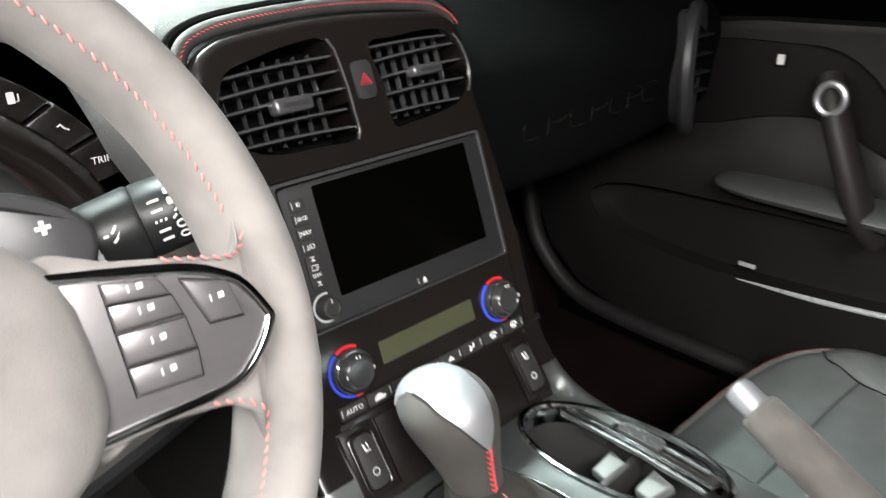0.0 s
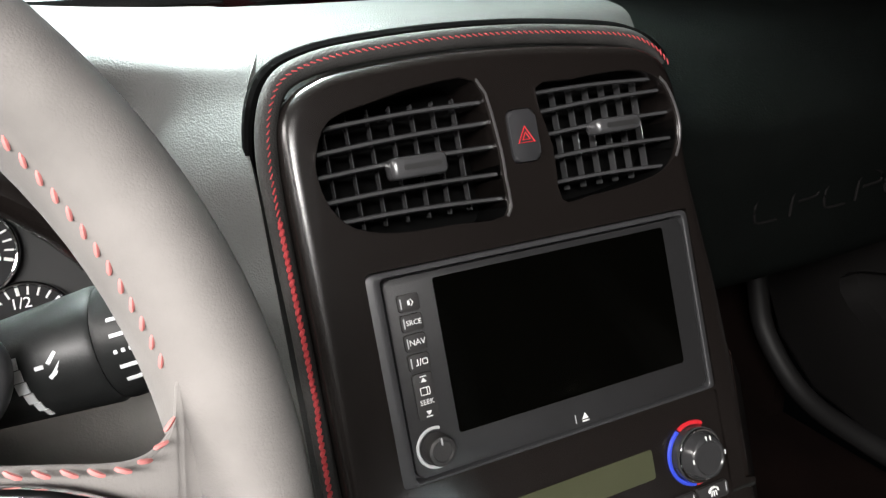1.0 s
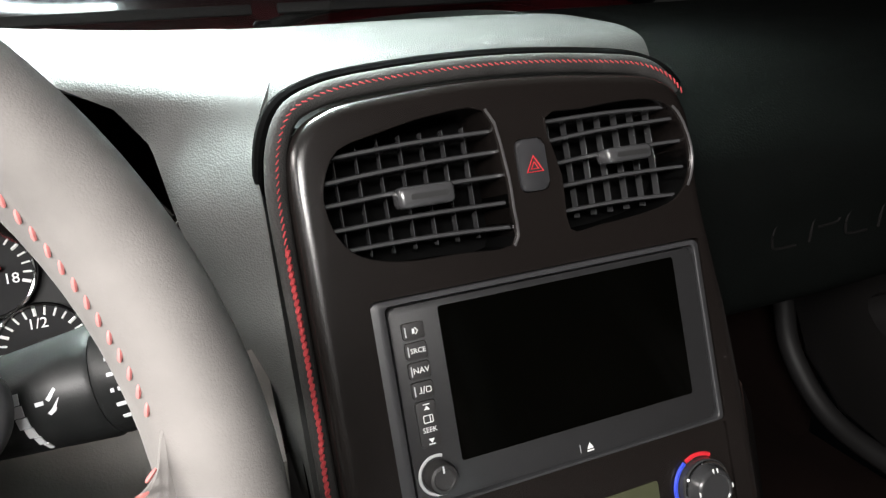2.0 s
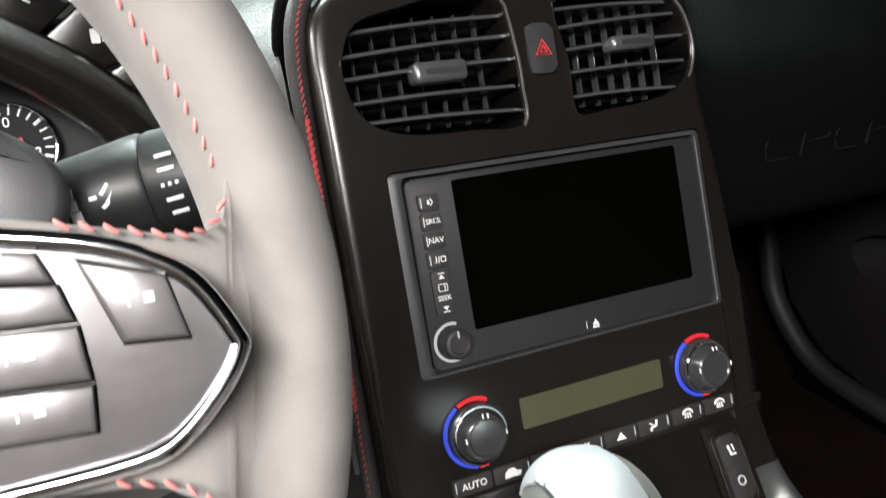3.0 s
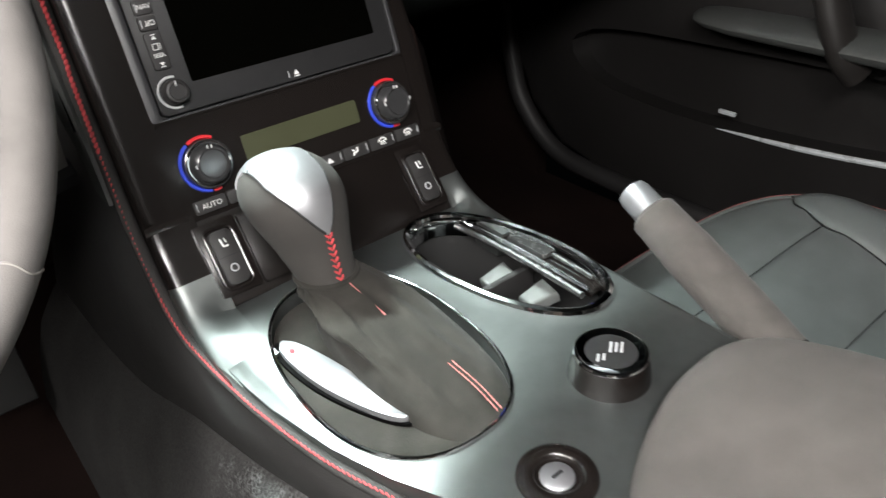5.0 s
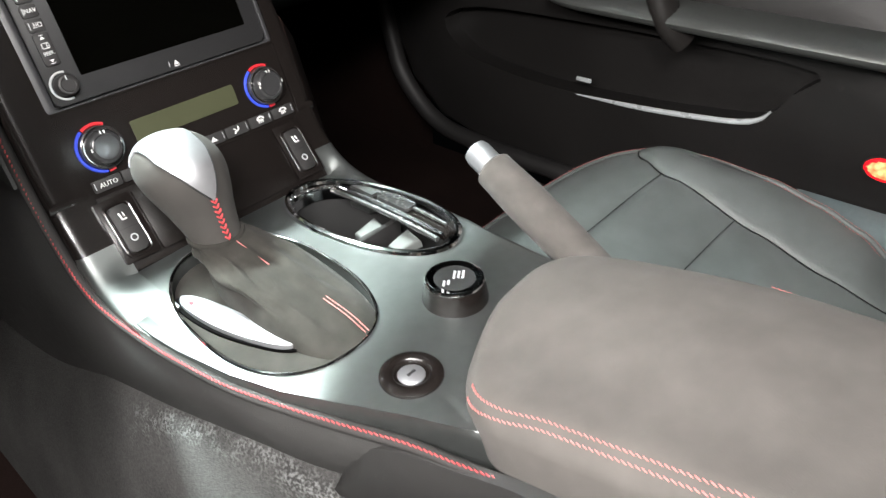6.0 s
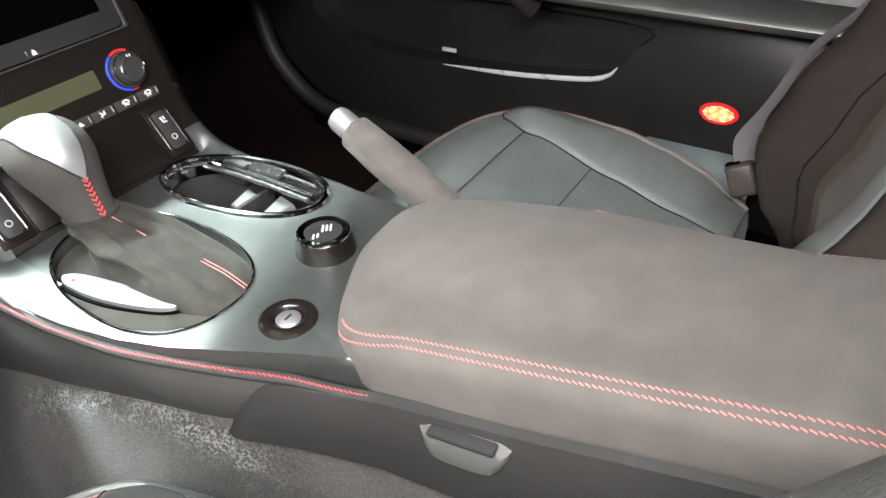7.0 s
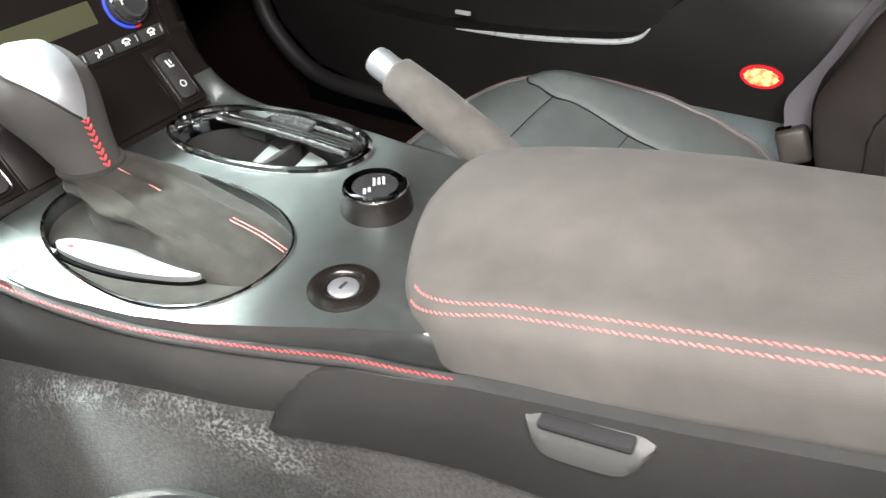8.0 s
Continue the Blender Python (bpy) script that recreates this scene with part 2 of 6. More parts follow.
def rounded(x0, y0, x1, y1, r, n=6):
    pts = []
    for cx, cy, a0 in ((x1 - r, y1 - r, 0), (x0 + r, y1 - r, 90), (x0 + r, y0 + r, 180), (x1 - r, y0 + r, 270)):
        for i in range(n + 1):
            a = radians(a0 + 90 * i / n)
            pts.append((cx + r * math.cos(a), cy + r * math.sin(a)))
    return pts


def spline(points, n=8, closed=False):
    """A Catmull-Rom line through the points."""
    pts = [Vector(p) for p in points]
    out, count = [], len(pts)
    for i in range(count if closed else count - 1):
        if closed:
            p0, p1, p2, p3 = (pts[(i + k) % count] for k in (-1, 0, 1, 2))
        else:
            p1, p2 = pts[i], pts[i + 1]
            p0 = pts[i - 1] if i else 2 * p1 - p2
            p3 = pts[i + 2] if i + 2 < count else 2 * p2 - p1
        for k in range(n):
            t = k / n
            out.append(0.5 * ((2 * p1) + (p2 - p0) * t + (2 * p0 - 5 * p1 + 4 * p2 - p3) * t * t + (3 * p1 - p0 - 3 * p2 + p3) * t ** 3))
    if not closed:
        out.append(pts[-1])
    return out


def loft(rings, closed=True, caps=True, bm=None, loop=False):
    """Skins rings of equal count; closed: each ring is a loop; loop: the last ring joins the first."""
    bm = bm or bmesh.new()
    rows = [[bm.verts.new(p) for p in ring] for ring in rings]
    n = len(rows[0])
    pairs = list(zip(rows, rows[1:])) + ([(rows[-1], rows[0])] if loop else [])
    for a, b in pairs:
        for i in range(n if closed else n - 1):
            j = (i + 1) % n
            bm.faces.new((a[i], a[j], b[j], b[i]))
    if caps and closed and not loop:
        bm.faces.new(rows[0][::-1])
        bm.faces.new(rows[-1])
    return bm


def tube(path, radius, n=10, closed=False, bm=None, up=(0, 0, 1), flat=1.0):
    """A round rod along a path; radius may be a list; flat squeezes it along up."""
    pts = [Vector(p) for p in path]
    rings = []
    for i, p in enumerate(pts):
        a = pts[i - 1] if (i or closed) else p
        b = pts[(i + 1) % len(pts)] if (i + 1 < len(pts) or closed) else p
        along = (b - a).normalized()
        side = along.cross(Vector(up))
        side = side.normalized() if side.length > 1e-4 else along.orthogonal().normalized()
        over = side.cross(along)
        r = radius[i] if isinstance(radius, (list, tuple)) else radius
        rings.append([p + side * r * math.cos(2 * math.pi * k / n) + over * r * flat * math.sin(2 * math.pi * k / n) for k in range(n)])
    return loft(rings, closed=True, caps=not closed, bm=bm, loop=closed)


def lathe(profile, n=32, bm=None):
    """Turns (radius, z) rows about z."""
    rings = [[(r * math.cos(2 * math.pi * k / n), r * math.sin(2 * math.pi * k / n), z) for k in range(n)] for r, z in profile]
    return loft(rings, bm=bm)


def stitches(path, pitch, length, radius, lift=0.0, slant=0.0, up=(0, 0, 1)):
    """Separate short threads set along a path."""
    bm = bmesh.new()
    pts = [Vector(p) for p in path]
    done, want = 0.0, 0.0
    for a, b in zip(pts, pts[1:]):
        seg = (b - a).length
        if seg < 1e-7:
            continue
        along = (b - a) / seg
        side = along.cross(Vector(up)).normalized()
        while want <= done + seg:
            p = a + along * (want - done) + Vector(up) * lift
            way = (along + side * slant).normalized()
            tube([p - way * length / 2 - Vector(up) * radius * 0.6, p - way * length / 4, p + way * length / 4, p + way * length / 2 - Vector(up) * radius * 0.6],
                 [radius * 0.6, radius, radius, radius * 0.6], n=5, bm=bm, up=up)
            want += pitch
        done += seg
    return bm


def sheet(rows, thick, bm=None):
    """A skin through rows of points, given thickness along its normals."""
    bm = loft(rows, closed=False, caps=False, bm=bm)
    bmesh.ops.recalc_face_normals(bm, faces=bm.faces)
    bmesh.ops.solidify(bm, geom=list(bm.faces), thickness=thick)
    return bm


def carve(ob, cutters, solver="EXACT"):
    """Cuts the closed meshes of cutters out of ob."""
    helpers = []
    for bm in cutters:
        me = finish(bm, "cutter", SATIN, smooth=False)
        helper = new("cutter", me)
        helper.matrix_world = ob.matrix_world
        helpers.append(helper)
        mod = ob.modifiers.new("cut", "BOOLEAN")
        mod.operation, mod.object, mod.solver = "DIFFERENCE", helper, solver
    bpy.context.view_layer.update()
    got = bpy.data.meshes.new_from_object(ob.evaluated_get(bpy.context.evaluated_depsgraph_get()))
    ob.modifiers.clear()
    ob.data = got
    for p in got.polygons:
        p.use_smooth = True
    got.set_sharp_from_angle(angle=radians(35))
    for helper in helpers:
        bpy.data.objects.remove(helper)
    return ob


def lettering(words, size, x, y, z, mat, parent, name="lettering", turn=0.0, depth=0.0002, m=None, bold=0.0):
    curve = bpy.data.curves.new(name, "FONT")
    curve.body, curve.size, curve.align_x, curve.align_y = words, size, "CENTER", "CENTER"
    curve.extrude, curve.resolution_u, curve.offset = depth, 2, bold
    temp = new(name, curve)
    bpy.context.view_layer.update()
    me = bpy.data.meshes.new_from_object(temp.evaluated_get(bpy.context.evaluated_depsgraph_get()))
    bpy.data.objects.remove(temp)
    me.materials.clear()
    me.materials.append(mat)
    ob = new(name, me)
    ob.parent = parent
    ob.matrix_local = (m or Matrix()) @ pose(x, y, z, 0, 0, turn)
    return ob


def knots(pairs, q):
    """A smooth value between (place, value) pairs."""
    for (a, va), (b, vb) in zip(pairs, pairs[1:]):
        if q <= b:
            f = max(0.0, (q - a) / (b - a))
            return va + (vb - va) * (f * f * (3 - 2 * f) * 0.5 + f * 0.5)
    return pairs[-1][1]


# the leaning frame of the centre stack: x across, y up its face, z out towards the seats
STACK = Matrix(((1, 0, 0, 0), (0, 0.3226, -0.9465, 0), (0, 0.9465, 0.3226, 0.558), (0, 0, 0, 1)))


def on_stack(x, s, d=0.0):
    return STACK @ Vector((x, s, d))


# ---- the car's shell ----
GLASS = bpy.data.materials.new("clear_windscreen_glass")
GLASS.use_nodes = True
GLASS.node_tree.nodes["Principled BSDF"].inputs["Transmission Weight"].default_value = 1.0
GLASS.node_tree.nodes["Principled BSDF"].inputs["Roughness"].default_value = 0.0

# floor takes the near-black carpet, which puts the footwell's shade into colour
solid("floor", box(0, -0.1, -0.02, 1.66, 2.4, 0.04), BROWN, "cabin floor carpet, darkened to hold the footwell's shade", "floor", kind="structure")


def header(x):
    """How far forward the roof's unseen front edge lies, bulged to shade the wheel."""
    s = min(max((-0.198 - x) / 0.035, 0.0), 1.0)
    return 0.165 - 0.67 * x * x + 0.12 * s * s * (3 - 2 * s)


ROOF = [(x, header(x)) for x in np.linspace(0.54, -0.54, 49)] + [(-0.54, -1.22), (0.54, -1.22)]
solid("ceiling", prism(ROOF, 1.07, 1.10, 0.008, 2), WALL, "unseen dark roof, its front edge shaped to shade the wheel", "ceiling", kind="structure")
solid("wall_rear", box(0, -1.22, 0.53, 1.62, 0.05, 1.10), DARK, "plain dark wall behind the seats", "wall", kind="structure")
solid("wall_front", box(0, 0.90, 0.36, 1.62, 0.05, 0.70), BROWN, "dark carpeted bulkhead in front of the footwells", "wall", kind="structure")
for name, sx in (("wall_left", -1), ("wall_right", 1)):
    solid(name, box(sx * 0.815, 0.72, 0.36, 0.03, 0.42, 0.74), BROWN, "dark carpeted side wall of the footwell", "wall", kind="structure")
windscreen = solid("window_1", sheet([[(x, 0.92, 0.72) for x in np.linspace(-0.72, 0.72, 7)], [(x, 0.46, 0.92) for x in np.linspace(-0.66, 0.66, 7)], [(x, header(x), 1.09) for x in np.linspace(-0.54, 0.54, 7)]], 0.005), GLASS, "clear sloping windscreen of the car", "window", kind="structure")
windscreen.visible_shadow = False
for sx in (-1, 1):
    solid("pillar", tube([(sx * 0.74, 0.90, 0.70), (sx * 0.68, 0.46, 0.92), (sx * 0.57, 0.03, 1.085)], 0.03, n=10), WALL, "dark windscreen pillar of the car", "pillar", kind="structure")

# ---- beyond the windscreen ----
MAROON = material("maroon_car_paint", (0.10, 0.012, 0.016), 0.20, var=0.05, scale=300, coat=0.6)
bonnet = thing("bonnet", None, "glossy maroon bonnet of the car beyond the windscreen", "bonnet")
rows = []
for y, z in ((0.985, 0.715), (1.02, 0.745), (1.12, 0.772), (1.35, 0.790), (1.65, 0.775), (1.95, 0.71), (2.15, 0.62)):
    rows.append([(x, y, z + 0.035 * math.exp(-((abs(x) - 0.52) / 0.12) ** 2) * min(1.0, (y - 0.98) / 0.2) - 0.10 * max(0.0, abs(x) - 0.66)) for x in np.linspace(-0.78, 0.78, 41)])
part("panel", sheet(rows, -0.004), MAROON, bonnet)
cowl = thing("cowl", None, "matt black cowl panel under the windscreen", "cowl")
part("panel", sheet([[(x, y, z) for x in np.linspace(-0.74, 0.74, 9)] for y, z in ((0.925, 0.712), (0.955, 0.690), (1.00, 0.685))], 0.004), MATT, cowl)
for pivot, reach in ((-0.48, 0.46), (0.02, 0.46)):
    wiper = thing("wiper", None, "black windscreen wiper at rest below the glass", "wiper", "windscreen wipers")
    line = spline([(pivot, 0.962, 0.735), (pivot + 0.10, 0.950, 0.757), (pivot + 0.28, 0.944, 0.767), (pivot + reach, 0.948, 0.761)], 6)
    part("arm", tube(line, [0.010] * 5 + [0.006] * (len(line) - 5), n=8), STALK, wiper)
    part("pivot_cap", lathe([(0.017, -0.010), (0.017, 0.006), (0.012, 0.011), (0.0001, 0.012)], 24), STALK, wiper, m=pose(pivot, 0.962, 0.735))
    part("blade", box(0, 0, 0, 0.46, 0.010, 0.016, 0.003, 2), RUBBER, wiper, m=pose(pivot + 0.25, 0.936, 0.764, -18, 0, 0))

# ---- dashboard ----
dash = thing("dashboard", label="black grained leather dashboard with a padded top", category="dashboard")


def dash_rows(x0, x1, n, face):
    rows = []
    for x in np.linspace(x0, x1, n):
        rows.append([Vector((x, *p)) for p in face(x)])
    return rows


def hump(x):
    """The rise of the pad over the instruments."""
    return 0.018 * math.exp(-((x + 0.37) / 0.15) ** 2)


def bow(x):
    """How far the pad's face draws back towards the doors."""
    return 0.34 * max(0.0, abs(x) - 0.30) ** 2


def overhang(x):
    """How far the pad's front edge draws back beside the stack."""
    k = min(1.0, max(0.0, (-0.124 - x) / 0.11))
    return 0.0070 + 0.015 * k + 0.012 * k * k


def join(o, h):
    """The pad's edge in y, z where it flows into the face beside the stack."""
    return [(0.070 + o, 0.722), (0.086 + 0.8 * o, 0.7405), (0.118 + 0.6 * o, 0.7545 + 0.6 * h), (0.165 + 0.3 * o, 0.7608 + h)]


def top_face(x):
    """The pad's top in y, z at a place across the car."""
    h, b = hump(x), bow(x)
    lip = 0.016 * min(max((abs(x) - 0.10) / 0.08, 0), 1) if x < -0.2 else 0.0
    edge = [(0.16 + b, 0.760 + h), (0.112 + b, 0.754 + h - lip * 0.4), (0.096 + b, 0.742 + h - lip), (0.092 + b, 0.722 + h - lip)]
    w = min(1.0, max(0.0, (-0.03 - x) / 0.085)) if x > -0.2 else min(1.0, max(0.0, (x + 0.32) / 0.09))
    w = w * w * (3 - 2 * w)
    edge = [(p[0] + (q[0] - p[0]) * w, p[1] + (q[1] - p[1]) * w) for p, q in zip(edge, join(overhang(x), h)[::-1])]
    last = edge[-1]
    below = (last[0] + (0.045 + overhang(x) - last[0]) * w, last[1] - 0.032)
    return spline([(0.88, 0.730), (0.5 + b, 0.752 + h * 0.6), (0.25 + b, 0.762 + h)] + edge + [below], 6)[:-6]


def right_face(x):
    """The passenger's side: one rounded shell from the glass to its lower edge."""
    b, k = bow(x), min(max((x - 0.104) / 0.07, 0.0), 1.0)
    return spline([(0.88, 0.730), (0.5 + b, 0.752 - 0.006 * k), (0.27 + b, 0.758 - 0.022 * k), (0.18 + b, 0.745 - 0.026 * k), (0.128 + b + 0.010 * k, 0.715 - 0.020 * k), (0.104 + b + 0.004 * k, 0.672 - 0.008 * k), (0.099 + b, 0.635), (0.104 + b, 0.595), (0.108 + b, 0.560), (0.122 + b, 0.532), (0.18 + b, 0.510), (0.30 + b, 0.500)], 5)


part("top_pad", sheet(dash_rows(-0.76, -0.228, 32, top_face), 0.006), LEATHER, dash)
part("top_pad", sheet(dash_rows(-0.141, 0.112, 20, lambda x: [(p[0] + 0.0004, p[1] - 0.0004) for p in top_face(x)]), 0.006), LEATHER, dash)
FACE_EDGE = ((0.49, 0.1400), (0.52, 0.1405), (0.555, 0.1445), (0.593, 0.1505), (0.623, 0.1597), (0.650, 0.1680), (0.672, 0.1770), (0.7165, 0.1850), (0.735, 0.1990), (0.752, 0.2340), (0.90, 0.2340))
rows = []
for k in np.linspace(0, 1, 14):
    o, h = overhang(-0.124 - 0.11 * k), hump(-0.124 - 0.11 * k)
    lane = [(0.3408 * (z - 0.558) + o, z) for z in (0.50, 0.55, 0.60, 0.65, 0.69)]
    lane += join(o, h)
    lane += [(0.25, 0.7625 + h), (0.5, 0.7525 + 0.6 * h), (0.88, 0.7305)]
    row = []
    for p in spline([(0, y, z) for y, z in lane], 6):
        z = p.z if p.y < 0.15 else 0.80
        far = next(b[1] + (a[1] - b[1]) * (b[0] - z) / (b[0] - a[0]) for a, b in zip(FACE_EDGE, FACE_EDGE[1:]) if z <= b[0])
        near = 0.1404 - 0.0167 * min(1.0, max(0.0, (z - 0.700) / 0.043)) ** 2
        row.append(Vector((-near - k * (far - near), p.y, p.z)))
    rows.append(row)
part("left_face", sheet(rows, 0.006), LEATHER, dash)
part("passenger_face", sheet(dash_rows(0.104, 0.735, 36, right_face), -0.006), SHADED_LEATHER, dash, "leather face darkened for shade, with raised letter shapes")

# raised emblem on the passenger's side: plain strokes
for i in range(7):
    x = 0.236 + 0.038 * i
    bm = bmesh.new()
    for path in ([(0.026, 0.011), (0.006, 0.011), (0.0, 0.004), (0.0, -0.006), (0.004, -0.011), (0.024, -0.011)],) if i % 2 == 0 else ([(0.0, -0.011), (0.004, 0.011), (0.026, 0.011), (0.028, 0.002), (0.008, 0.0)],):
        tube(spline([(x + px, 0.0972 + bow(x), 0.598 + pz) for px, pz in path], 3), 0.0011, n=6, bm=bm)
    part("emblem_stroke", bm, DARK, dash)

# side air outlet at the door end of the dash
outlet = thing("side_air_vent", label="tall black side air vent at the dash end", category="air vent")
ring = [(0.60 + 0.070 * math.cos(a) * (0.9 + 0.1 * math.sin(a)), 0.122 + 0.030 * math.cos(a), 0.605 + 0.080 * math.sin(a)) for a in np.linspace(0, 2 * math.pi, 28, endpoint=False)]
part("rim", tube(ring, 0.010, n=8, closed=True, up=(0, 1, 0)), GREY, outlet)
part("duct", loft([[Vector(p) for p in ring], [Vector((0.60 + (p[0] - 0.60) * 0.8, 0.20, 0.605 + (p[2] - 0.605) * 0.8)) for p in ring]]), RUBBER, outlet)
for z in (0.57, 0.595, 0.62, 0.645):
    part("slat", box(0.60, 0.13, z, 0.11, 0.014, 0.003, 0.001, 1), MATT, outlet)

# ---- centre stack ----
stack = thing("center_stack", STACK, "satin black centre stack with leather edging and red stitching", "center stack")
FASCIA = [(-0.1262, -0.088), (-0.1262, -0.045), (-0.1262, 0.0), (-0.1262, 0.05), (-0.1262, 0.10), (-0.1262, 0.128), (-0.1258, 0.147), (-0.1235, 0.1625), (-0.1165, 0.1725), (-0.105, 0.1785), (-0.0856, 0.1828), (-0.0365, 0.1867), (0.0132, 0.1862), (0.0672, 0.1822), (0.088, 0.1785), (0.100, 0.1715), (0.1060, 0.160), (0.1070, 0.1494), (0.1068, 0.132), (0.1067, 0.110), (0.1096, 0.080), (0.1131, 0.0477), (0.1150, 0.018), (0.1166, -0.0086), (0.1169, -0.045), (0.1170, -0.088)]
VENT_L = spline([(-0.1128, 0.149, 0), (-0.1142, 0.136, 0), (-0.1105, 0.1215, 0), (-0.1005, 0.1105, 0), (-0.0800, 0.1045, 0), (-0.0490, 0.1033, 0), (-0.0192, 0.1030, 0), (-0.0165, 0.1230, 0), (-0.0172, 0.1465, 0), (-0.0240, 0.1752, 0), (-0.0530, 0.1757, 0), (-0.0800, 0.1705, 0), (-0.1035, 0.1640, 0)], 3, True)
VENT_R = spline([(0.0105, 0.1675, 0), (0.0340, 0.1705, 0), (0.0640, 0.1722, 0), (0.0840, 0.1702, 0), (0.0965, 0.1612, 0), (0.1022, 0.1406, 0), (0.0985, 0.1235, 0), (0.0870, 0.1120, 0), (0.0660, 0.1072, 0), (0.0350, 0.1050, 0), (0.0155, 0.1060, 0), (0.0152, 0.1355, 0)], 3, True)
HAZARD = rounded(-0.0098, 0.1290, 0.0078, 0.1575, 0.004)
FASCIA = [(p.x - (0.0030 if p.x < 0 else 0.0) * min(1.0, max(0.0, -p.x / 0.1)), p.y + 0.0050 * min(1.0, max(0.0, (p.y - 0.15) / 0.03))) for p in spline([(x, s, 0) for x, s in FASCIA], 4)]


def inset(outline, d):
    """The outline drawn in by d along its normals."""
    n, pts = len(outline), []
    for i, (x, y) in enumerate(outline):
        (ax, ay), (bx, by) = outline[i - 1], outline[(i + 1) % n]
        way = Vector((bx - ax, by - ay)).normalized()
        pts.append((x + way.y * d, y - way.x * d))
    return pts


fascia = part("fascia", loft([[(x, y, z) for x, y in inset(FASCIA, d)] for d, z in ((0, -0.07), (0, -0.004), (0.0005, -0.0010), (0.0018, 0.0016), (0.0038, 0.0032), (0.0060, 0.0040), (0.0085, 0.0042))]), SATIN, stack)
bpy.context.view_layer.update()
carve(fascia, [prism([(p.x, p.y) for p in VENT_L], -0.035, 0.02), prism([(p.x, p.y) for p in VENT_R], -0.035, 0.02), prism(HAZARD, -0.006, 0.02), prism(rounded(-0.1005, -0.0185, 0.0985, 0.0885, 0.003), -0.012, 0.02), prism(rounded(-0.1000, -0.0860, 0.0985, -0.0200, 0.002), -0.003, 0.02)], "MANIFOLD")

band = [(-0.1335, -0.010), (-0.1335, 0.03), (-0.1336, 0.07), (-0.1340, 0.105), (-0.1340, 0.130), (-0.1334, 0.149), (-0.1302, 0.168), (-0.1225, 0.1835), (-0.109, 0.1908), (-0.0856, 0.1953), (-0.0365, 0.1985), (0.0132, 0.1982), (0.0672, 0.1938), (0.088, 0.1892), (0.1000, 0.1825), (0.1062, 0.1745)]
# dark tube stands in for the shade in the gap round the band
outer = spline([(x, s, 0) for x, s in band], 5)
gap_line = []
for i, p in enumerate(outer):
    way = (outer[min(i + 1, len(outer) - 1)] - outer[max(i - 1, 0)]).normalized()
    gap_line.append(Vector((p.x - way.y * 0.0076, p.y + way.x * 0.0076, -0.012)))
part("gap_shade_tube", tube(gap_line, [0.0013 + 0.0021 * min(1.0, max(0.0, (p.y - 0.130) / 0.05)) for p in gap_line], n=8, up=(0, 0, 1)), GAP_SHADE, stack)


def air_vent(outline, name, x0, x1, s0, s1, knob, lines):
    vent = thing(name, STACK, "black slatted air vent with a sliding tab", "air vent", "centre air vents")
    # near-black lining paints the shade of the vent's depth
    part("well", loft([[Vector((p.x, p.y, 0.001)) for p in outline], [Vector((p.x, p.y, -0.0335)) for p in outline], [Vector(((x0 + x1) / 2, (s0 + s1) / 2, -0.034)) for p in outline]], caps=False), GAP_SHADE, vent)
    part("rim", tube([Vector((p.x, p.y, 0.0036)) for p in outline], 0.0009, n=6, closed=True), SATIN, vent)
    # silver tube painted as the highlight along the frame's right side
    right = [p for p in outline if p.x > x1 - 0.009]
    right.sort(key=lambda p: -p.y)
    part("edge_glint", tube([Vector((p.x + 0.0008, p.y, 0.0042)) for p in right], 0.0009, n=6), SPOKE, vent, "silver line drawn as the glint on the vent frame")

    def span(s):
        cross = []
        for a, b in zip(outline, outline[1:] + outline[:1]):
            if (a.y - s) * (b.y - s) < 0:
                cross.append(a.x + (b.x - a.x) * (s - a.y) / (b.y - a.y))
        return (min(cross), max(cross)) if len(cross) >= 2 else None

    for s, rise in lines:
        ends = span(s)
        if not ends:
            continue
        a, b = ends
        line = [Vector((a + (b - a) * k / 10, s + rise * k / 10 + 0.0010 * math.sin(math.pi * k / 10), -0.004)) for k in range(11)]
        rings = []
        for p in line:
            rings.append([p + Vector((0, 0.0004, -0.014)), p + Vector((0, 0.0011, -0.002)), p + Vector((0, 0.0013, 0.0)), p + Vector((0, 0.0007, 0.0012)), p + Vector((0, -0.0007, 0.0012)), p + Vector((0, -0.0013, 0.0)), p + Vector((0, -0.0011, -0.002)), p + Vector((0, -0.0018, -0.014))])
        part("slat", loft(rings), SLAT, vent)
    for k in range(1, 8):
        x = x0 + (x1 - x0) * k / 8
        part("fin", box(x, (s0 + s1) / 2, -0.0170, 0.0005, (s1 - s0) * 0.82, 0.006, 0.0002, 1), SLAT, vent)
    kx, ks, kw, kh = knob
    part("tab", box(kx, ks, 0.0025, kw, kh, 0.013, 0.0028, 3), SLAT, vent)
    part("tab_slot", prism(rounded(kx - kw * 0.30, ks - 0.0016, kx + kw * 0.38, ks + 0.0012, 0.0010), 0.0088, 0.0094, 0.0002, 1), RUBBER, vent)
    return vent


air_vent(VENT_L, "center_air_vent", -0.114, -0.017, 0.103, 0.176, (-0.0630, 0.1360, 0.030, 0.0108), ((0.1148, -0.0020), (0.1251, 0.0008), (0.1374, 0.0032), (0.1486, 0.0047), (0.1605, 0.0038)))
air_vent(VENT_R, "center_air_vent", 0.011, 0.102, 0.105, 0.172, (0.0580, 0.1420, 0.030, 0.0085), ((0.1159, -0.0010), (0.1296, 0.0008), (0.1423, 0.0032), (0.1549, 0.0040), (0.1655, 0.0005)))

